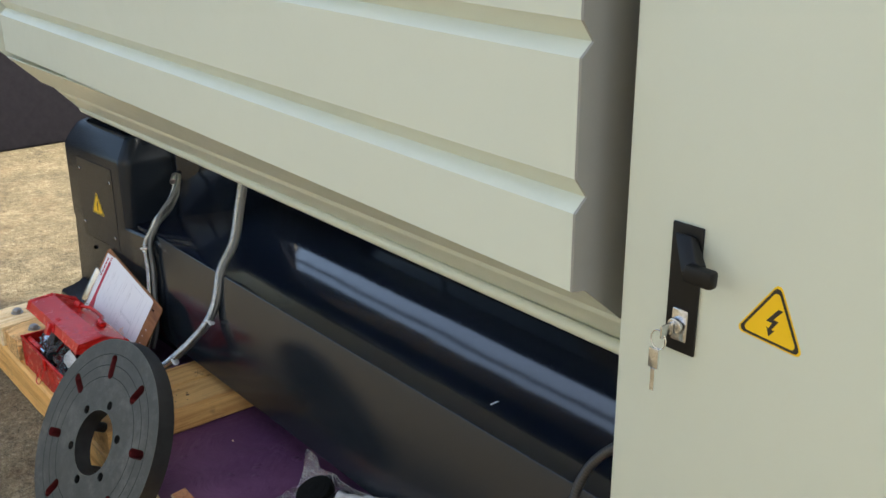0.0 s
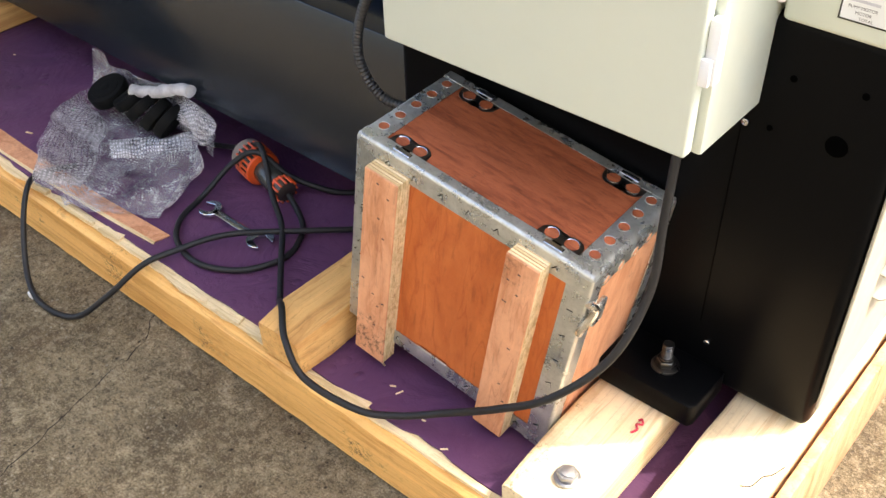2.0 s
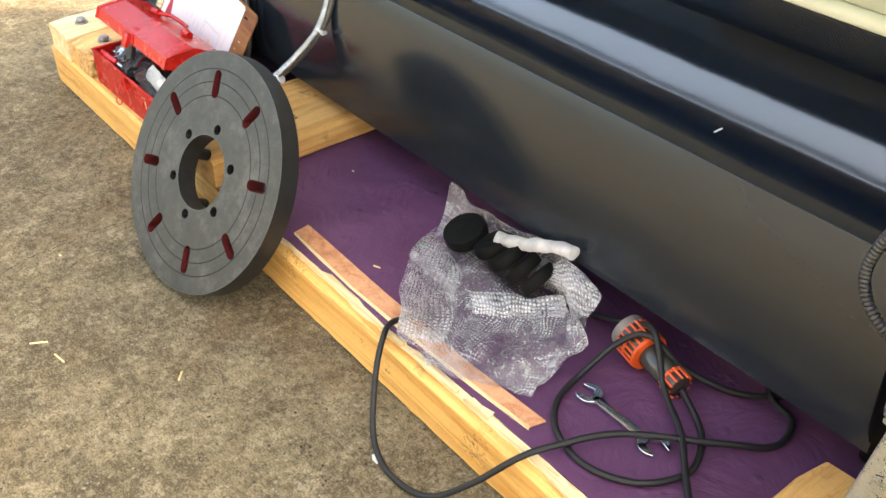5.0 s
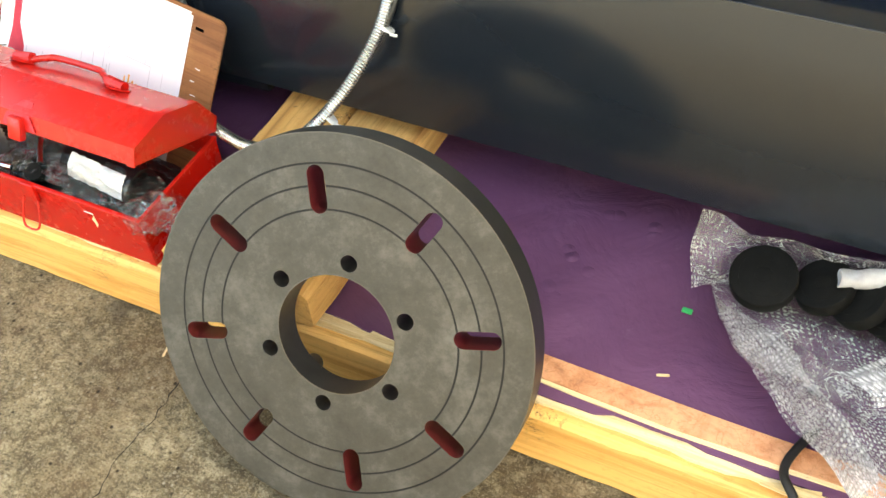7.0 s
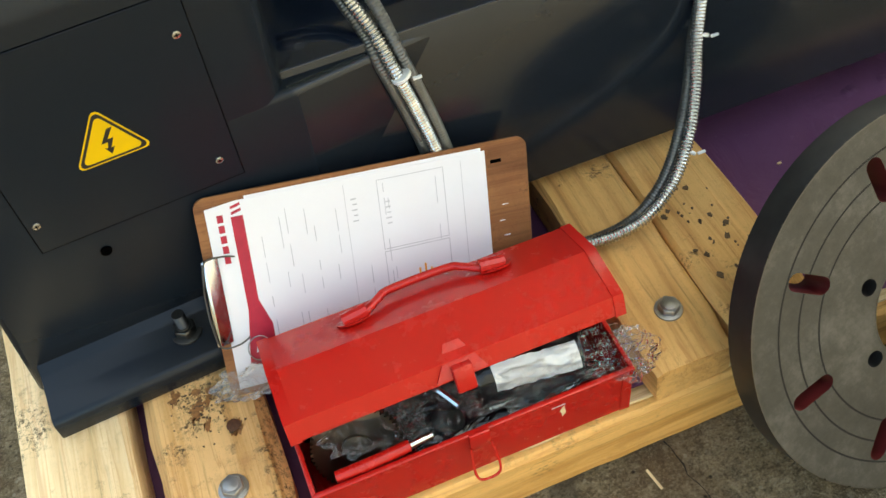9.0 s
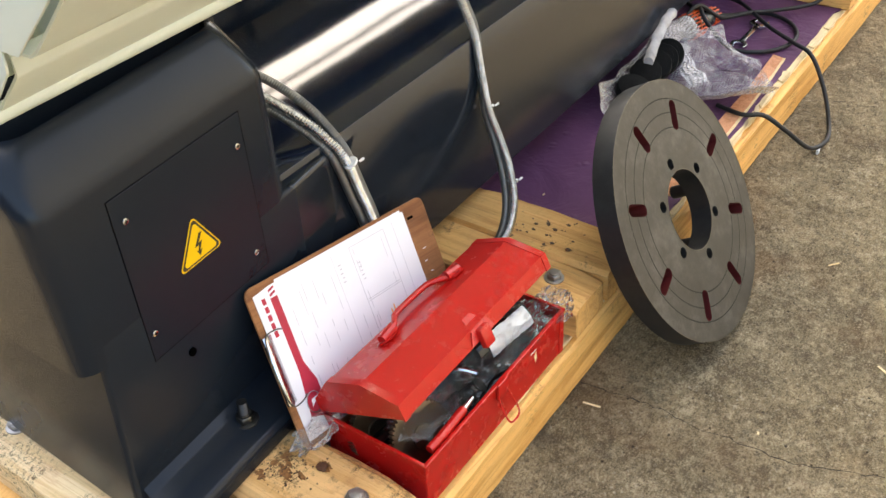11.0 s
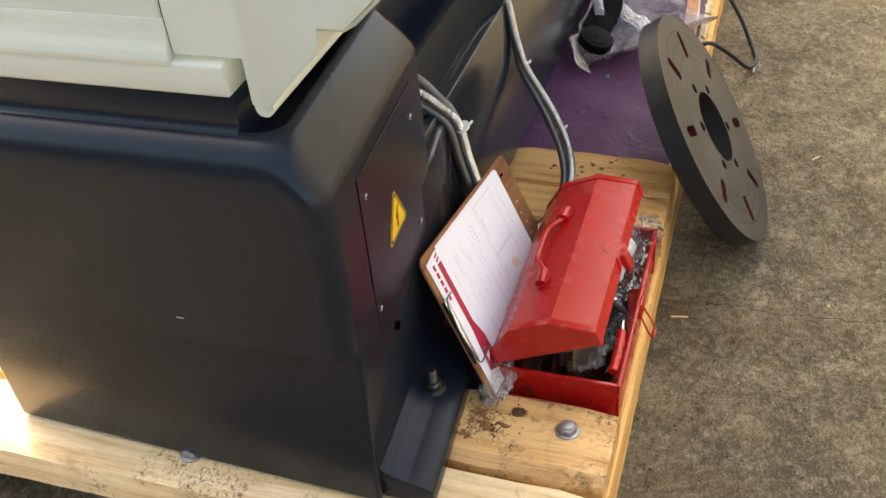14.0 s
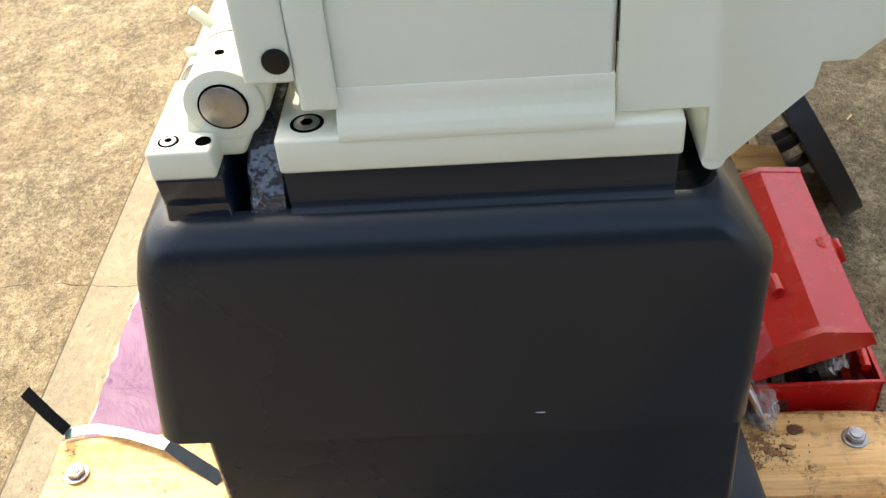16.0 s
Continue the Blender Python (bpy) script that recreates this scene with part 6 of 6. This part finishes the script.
wrap_sheet("back_flap", back, 5.0, bag, "raised flap against the lathe bed", 80, 28, 0.35, (0.4, 0.1))
lip = [
    [(1.257, 0.183, 0.168), (1.278, 0.196, 0.182), (1.303, 0.203, 0.196), (1.344, 0.196, 0.196)],
    [(1.275, 0.179, 0.172), (1.316, 0.177, 0.182), (1.347, 0.183, 0.190), (1.386, 0.182, 0.190)],
    [(1.326, 0.174, 0.156), (1.348, 0.168, 0.160), (1.378, 0.154, 0.165), (1.391, 0.164, 0.170)]]
wrap_sheet("folded_lip", lip, 7.0, bag, "whitish lip folded over the rubber pads", 36, 26, 0.25, (0.12, 0.06), BUBBLE_THICK)
fold = [
    [(1.414, 0.027, 0.110), (1.411, 0.054, 0.112)], [(1.396, 0.077, 0.124), (1.407, 0.101, 0.132)], [(1.393, 0.115, 0.148), (1.429, 0.124, 0.165)],
    [(1.363, 0.146, 0.160), (1.400, 0.138, 0.172)], [(1.329, 0.174, 0.160), (1.360, 0.165, 0.168)]]
wrap_sheet("side_fold", fold, 13.0, bag, "creased whitish fold down the side", 14, 50, 0.35, (0.04, 0.18), BUBBLE_THICK)
layer = [
    [(1.237, 0.067, 0.126), (1.273, 0.096, 0.126), (1.305, 0.136, 0.126), (1.348, 0.158, 0.140)],
    [(1.229, 0.075, 0.136), (1.264, 0.104, 0.138), (1.299, 0.141, 0.138), (1.342, 0.163, 0.150)],
    [(1.192, 0.096, 0.130), (1.233, 0.126, 0.134), (1.278, 0.157, 0.138), (1.323, 0.176, 0.156)]]
wrap_sheet("folded_layer", layer, 17.0, bag, "doubled milky layer inside the mouth", 50, 16, 0.45, (0.17, 0.04), BUBBLE_THICK)
roll = sweep(smooth_line([(1.168, 0.176, 0.181), (1.190, 0.182, 0.183), (1.222, 0.190, 0.190), (1.258, 0.195, 0.205), (1.295, 0.196, 0.220), (1.318, 0.195, 0.226)], 8), 0.0105, 14)
for v in roll.verts:
    v.co += Vector((noise.noise(v.co * 60), noise.noise(v.co * 60 + Vector((7, 0, 0))), noise.noise(v.co * 60 + Vector((0, 7, 0))))) * 0.003
part("rolled_edge", roll, MILKY, bag, "rolled clear edge over the pads", 60)

def pad_ring(r, h):
    b = soft_rod((0, 0, 0), (0, 0, h), r, 0.003, 40)
    soft_rod((0, 0, h), (0, 0, h + 0.0012), r * 0.72, 0.0005, 36, b)
    soft_rod((0, 0, h + 0.0012), (0, 0, h + 0.002), r * 0.25, 0.0005, 24, b)
    return b


pads = [((1.096, 0.174, 0.143), (20, -6, 0)), ((1.162, 0.178, 0.152), (10, -24, 0)), ((1.203, 0.174, 0.154), (8, -40, 6)), ((1.240, 0.175, 0.152), (8, -50, 8)), ((1.274, 0.177, 0.150), (6, -54, 8))]
first = solo("rubber_pad", pad_ring(0.037, 0.022), RUBBER, "round black rubber levelling pad in bubble wrap", "rubber pad", group="rubber pads in the bag")
first.matrix_world = pose(*pads[0][0], *pads[0][1])
for p, r in pads[1:]:
    copy_thing(first, pose(*p, *r) @ Matrix.Scale(0.88, 4))

# ---- strip of plywood, spanner, plug and lead ----
lathb = bmesh.new()
rng = random.Random(11)
prism([(0.852, 0.012), (0.856, -0.018), (1.05, -0.026), (1.25, -0.022), (1.456, -0.010), (1.462, 0.014), (1.30, 0.006), (1.10, 0.006)], "z", DECK, DECK + 0.0035, 0.0006, lathb, seg=1)
strip = solo("plywood_strip", lathb, [PLY_Z], "broken strip of orange plywood on the edge of the deck", "plywood strip")
edge_b = prism([(0.856, -0.0185), (1.05, -0.0265), (1.25, -0.0225), (1.456, -0.0105), (1.458, -0.0150), (1.36, -0.0215), (1.25, -0.0260), (1.14, -0.0295), (1.05, -0.0300), (0.95, -0.0270), (0.858, -0.0215)], "z", DECK, DECK + 0.0028)
solo("veneer_sliver", edge_b, PLY_EDGE, "pale splintered veneer sliver along the plywood strip", "wood sliver", smooth=0)
sp = bmesh.new()
a, c = Vector((1.478, 0.094, DECK + 0.009)), Vector((1.575, 0.090, DECK + 0.012))
prism([(1.474, 0.0995), (1.574, 0.0985), (1.574, 0.0845), (1.474, 0.0865)], "z", DECK + 0.005, DECK + 0.010, 0.0018, sp)
for cx, cy, r, ang in ((1.464, 0.094, 0.019, 195), (1.585, 0.092, 0.022, -15)):
    pts = []
    for k in range(29):
        q = radians(ang + 32 + k * (296 / 28))
        pts.append((cx + r * math.cos(q), cy + r * math.sin(q)))
    d = Vector((math.cos(radians(ang)), math.sin(radians(ang))))
    n2 = Vector((-d.y, d.x))
    o = Vector((cx, cy))
    j = r * 0.5
    pts += [tuple(o + d * r * 0.75 - n2 * j), tuple(o - d * r * 0.15 - n2 * j), tuple(o - d * r * 0.35), tuple(o - d * r * 0.15 + n2 * j), tuple(o + d * r * 0.75 + n2 * j)]
    prism(pts, "z", DECK + 0.003, DECK + 0.010, 0.0008, sp, seg=1)
solo("open_ended_spanner", sp, CHROME, "bright steel open-ended spanner lying on the purple deck", "spanner")

plug = thing("power_plug", "orange and clear industrial mains plug lying on the deck", "plug", (1.49, 0.20, DECK))
pa, pc = Vector((1.432, 0.208, DECK + 0.034)), Vector((1.545, 0.187, DECK + 0.024))
pd = (pc - pa).normalized()
SMOKY = plain("smoky_plastic", (0.05, 0.04, 0.035), 0.25)
part("pin_shell", soft_rod(pa - pd * 0.012, pa + pd * 0.044, 0.0275, 0.003, 28), plain("grey_pin_shroud", (0.25, 0.22, 0.20), 0.4), plug)
part("screw_ring_core", soft_rod(pa + pd * 0.004, pa + pd * 0.042, 0.0285, 0.001, 28), SMOKY, plug)
part("ring_band", soft_rod(pa + pd * 0.018, pa + pd * 0.022, 0.0302, 0.001, 28), ORANGE, plug)
for k in range(20):
    q = 2 * math.pi * k / 20
    s = pd.cross(Vector((0, 0, 1))).normalized()
    w = s.cross(pd)
    o = (s * math.cos(q) + w * math.sin(q)) * 0.0290
    part("grip_rib", sweep([pa + pd * 0.003 + o, pa + pd * 0.040 + o], 0.0019, 6), ORANGE, plug, "orange screw-ring rib")
part("screw_ring", soft_rod(pa + pd * 0.039, pa + pd * 0.045, 0.0305, 0.002, 28), ORANGE, plug)
part("plug_body", soft_rod(pa + pd * 0.044, pa + pd * 0.094, 0.020, 0.004, 24), plain("dark_clear_plastic", (0.05, 0.05, 0.045), 0.15), plug, "dark transparent plug body")
part("gland_nut", soft_rod(pa + pd * 0.094, pa + pd * 0.116, 0.0180, 0.003, 24), SMOKY, plug)
part("nut_band", soft_rod(pa + pd * 0.094, pa + pd * 0.099, 0.0195, 0.001, 24), ORANGE, plug)
for k in range(12):
    q = 2 * math.pi * k / 12
    o = (s * math.cos(q) + w * math.sin(q)) * 0.019
    part("nut_rib", sweep([pa + pd * 0.094 + o, pa + pd * 0.116 + o], 0.002, 6), ORANGE, plug)

D0 = DECK + 0.007
lead = [(1.550, 0.186, DECK + 0.022), (1.600, 0.165, D0), (1.632, 0.13, D0), (1.645, 0.085, D0), (1.617, 0.028, D0), (1.557, -0.003, D0), (1.490, 0.008, D0), (1.447, 0.048, D0), (1.432, 0.105, D0 + 0.004), (1.446, 0.165, DECK + 0.05), (1.475, 0.195, DECK + 0.066), (1.53, 0.215, DECK + 0.03), (1.60, 0.26, D0), (1.66, 0.34, D0)]
lead2 = [(1.58, 0.37, D0), (1.62, 0.29, D0), (1.672, 0.268, D0), (1.686, 0.215, D0), (1.645, 0.155, D0 + 0.010), (1.553, 0.062, D0 + 0.014), (1.512, -0.012, D0 + 0.008), (1.490, -0.060, D0 - 0.002), (1.452, -0.108, 0.060), (1.400, -0.144, 0.012), (1.335, -0.160, 0.009), (1.272, -0.145, 0.02), (1.222, -0.105, 0.075), (1.190, -0.066, 0.115), (1.170, -0.03, D0 + 0.005), (1.19, 0.03, D0)]
lead3 = [(1.31, 0.195, D0 + 0.01), (1.355, 0.215, D0 + 0.01), (1.415, 0.218, D0 + 0.03), (1.475, 0.203, DECK + 0.072), (1.535, 0.165, D0 + 0.02), (1.60, 0.125, D0 + 0.014), (1.655, 0.073, D0 + 0.010), (1.720, 0.012, D0 + 0.014), (1.748, -0.008, 0.152), (1.780, -0.031, 0.1735), (1.824, -0.066, 0.170), (1.870, -0.079, 0.142), (1.945, -0.063, 0.124), (1.992, -0.037, D0 + 0.012), (2.05, -0.012, 0.150), (2.12, -0.008, 0.205), (2.185, 0.005, 0.26), (2.232, 0.04, 0.325), (2.246, 0.075, 0.40), (2.243, 0.088, 0.48), (2.240, 0.10, 0.56)]
for pts, lab in ((lead, "black mains lead looped on the purple deck"), (lead2, "black mains lead hanging over the pallet edge to the floor"), (lead3, "black mains lead running past the crate up to the cabinet")):
    tagged(new("mains_lead", finish("mains_lead", sweep(smooth_line(pts, 10), 0.0047, 12), CABLE, 60)), lab, "cable")
solo("paper_tag", box(1.287, 1.299, -0.160, -0.155, 0.0, 0.010, 0.0006, 1), WHITE, "small white paper tag on the concrete beside the lead", "tag")

# ---- small litter ----
solo("green_chip", box(1.020, 1.032, 0.128, 0.135, DECK, DECK + 0.003, 0.001), GREEN, "small green plastic chip on the deck", "chip")
rng = random.Random(21)
for x, y, z, l, ang in ((0.505, -0.331, 0, 0.006, 20), (0.727, -0.45, 0, 0.03, 60), (0.427, -0.098, 0, 0.028, 100), (0.786, -0.437, 0, 0.03, 10), (0.748, 0.175, DECK, 0.006, 0), (1.027, 0.036, DECK, 0.014, 20), (0.95, -0.30, 0, 0.022, 140), (0.36, -0.50, 0, 0.012, 80)):
    bb = box(-l / 2, l / 2, -0.0016, 0.0016, 0, 0.0018, 0.0005, 1)
    ob = solo("wood_splinter", bb, PLY_EDGE, "pale wood splinter lying loose", "splinter", group="splinters")
    ob.matrix_world = pose(x, y, z + 0.0002, 0, 0, ang)
solo("red_thread", sweep(smooth_line([(2.2425, 0.090, TOP + 0.002), (2.246, 0.098, TOP + 0.003), (2.242, 0.103, TOP + 0.004), (2.247, 0.108, TOP + 0.003), (2.243, 0.114, TOP + 0.003), (2.240, 0.111, TOP + 0.002)], 8), 0.0014, 6), CRIMSON, "curled scrap of red tape on the pale crossbeam", "tape")
chip_b = prism([(2.220, 0.146), (2.231, 0.143), (2.240, 0.150), (2.235, 0.158), (2.224, 0.155)], "z", TOP + 0.0002, TOP + 0.0022, 0.0004, seg=1)
solo("veneer_chip", chip_b, PLY_Z, "pink chip of plywood veneer on the pale crossbeam", "wood chip", smooth=0)
for x, y, l, ang in ((1.941, 0.006, 0.008, 30), (1.955, 0.003, 0.011, 70), (1.904, 0.027, 0.009, -20), (1.824, 0.016, 0.006, 50), (2.010, -0.012, 0.006, 10), (2.059, -0.030, 0.010, 40)):
    crumb = solo("wood_splinter", box(-l / 2, l / 2, -0.0012, 0.0012, 0, 0.0014, 0.0004, 1), PLY_EDGE, "pale wood crumb on the purple deck", "splinter", group="splinters")
    crumb.matrix_world = pose(x, y, DECK + 0.0002, 0, 0, ang)
part("grain_split", sweep(smooth_line([(2.374, 0.104, TOP), (2.384, 0.112, TOP), (2.388, 0.131, TOP), (2.395, 0.140, TOP), (2.401, 0.160, TOP)], 6), 0.0007, 6), CRACK, pallet, "dark split in the grain")
# bright copy of the strap's colour, for the length in sun glare
LIT_STRAP = plain("lit_strap", (0.30, 0.33, 0.34), 0.32, 0.7)
strap = thing("steel_strap", "cut galvanised strapping lying over the crossbeam", "strap", (0.05, 0.98, TOP))


def strap_run(name, pts, width, mat, label=""):
    """Flat steel band along a line, width given as a vector at each point."""
    b = bmesh.new()
    rows = []
    for p, w in zip(pts, width):
        p, w = Vector(p), Vector(w)
        up = Vector((0, 0, 0.0009))
        rows.append([b.verts.new(q) for q in (p - w, p + w, p + w + up, p - w + up)])
    for ra, rb in zip(rows, rows[1:]):
        for k in range(4):
            b.faces.new((ra[k], ra[(k + 1) % 4], rb[(k + 1) % 4], rb[k]))
    b.faces.new(rows[0][::-1])
    b.faces.new(rows[-1])
    return part(name, b, mat, strap, label, 20)


strap_run("bent_end", [(0.052, 1.003, 0.170), (0.049, 1.014, 0.205), (0.046, 1.028, 0.255)], [(0.0064, -0.0041, 0.0018)] * 3, UNLIT_STRAP, "dark upturned cut end")
strap_run("tape_end", [(0.046, 1.004, 0.1695), (0.052, 0.985, 0.1700), (0.053, 0.962, 0.1705)], [(0.008, 0.003, 0)] * 3, plain("teal_tape", (0.12, 0.20, 0.20), 0.25, 0.4), "teal taped end")
# one strap: glare and shade along it come from two colours
strap_run("band", [(0.053, 0.962, 0.1708), (0.038, 0.915, 0.176), (0.016, 0.857, 0.178)], [(0.008, 0.002, 0), (0.008, 0.003, 0), (0.008, -0.003, 0)], LIT_STRAP, "galvanised band, coloured bright for sun glare")
strap_run("band", [(0.016, 0.857, 0.1785), (-0.006, 0.824, 0.174), (-0.034, 0.780, 0.168)], [(0.008, -0.003, 0), (0.007, -0.005, 0.002), (0.007, -0.005, 0.002)], UNLIT_STRAP, "end of the band, coloured dark for shade")
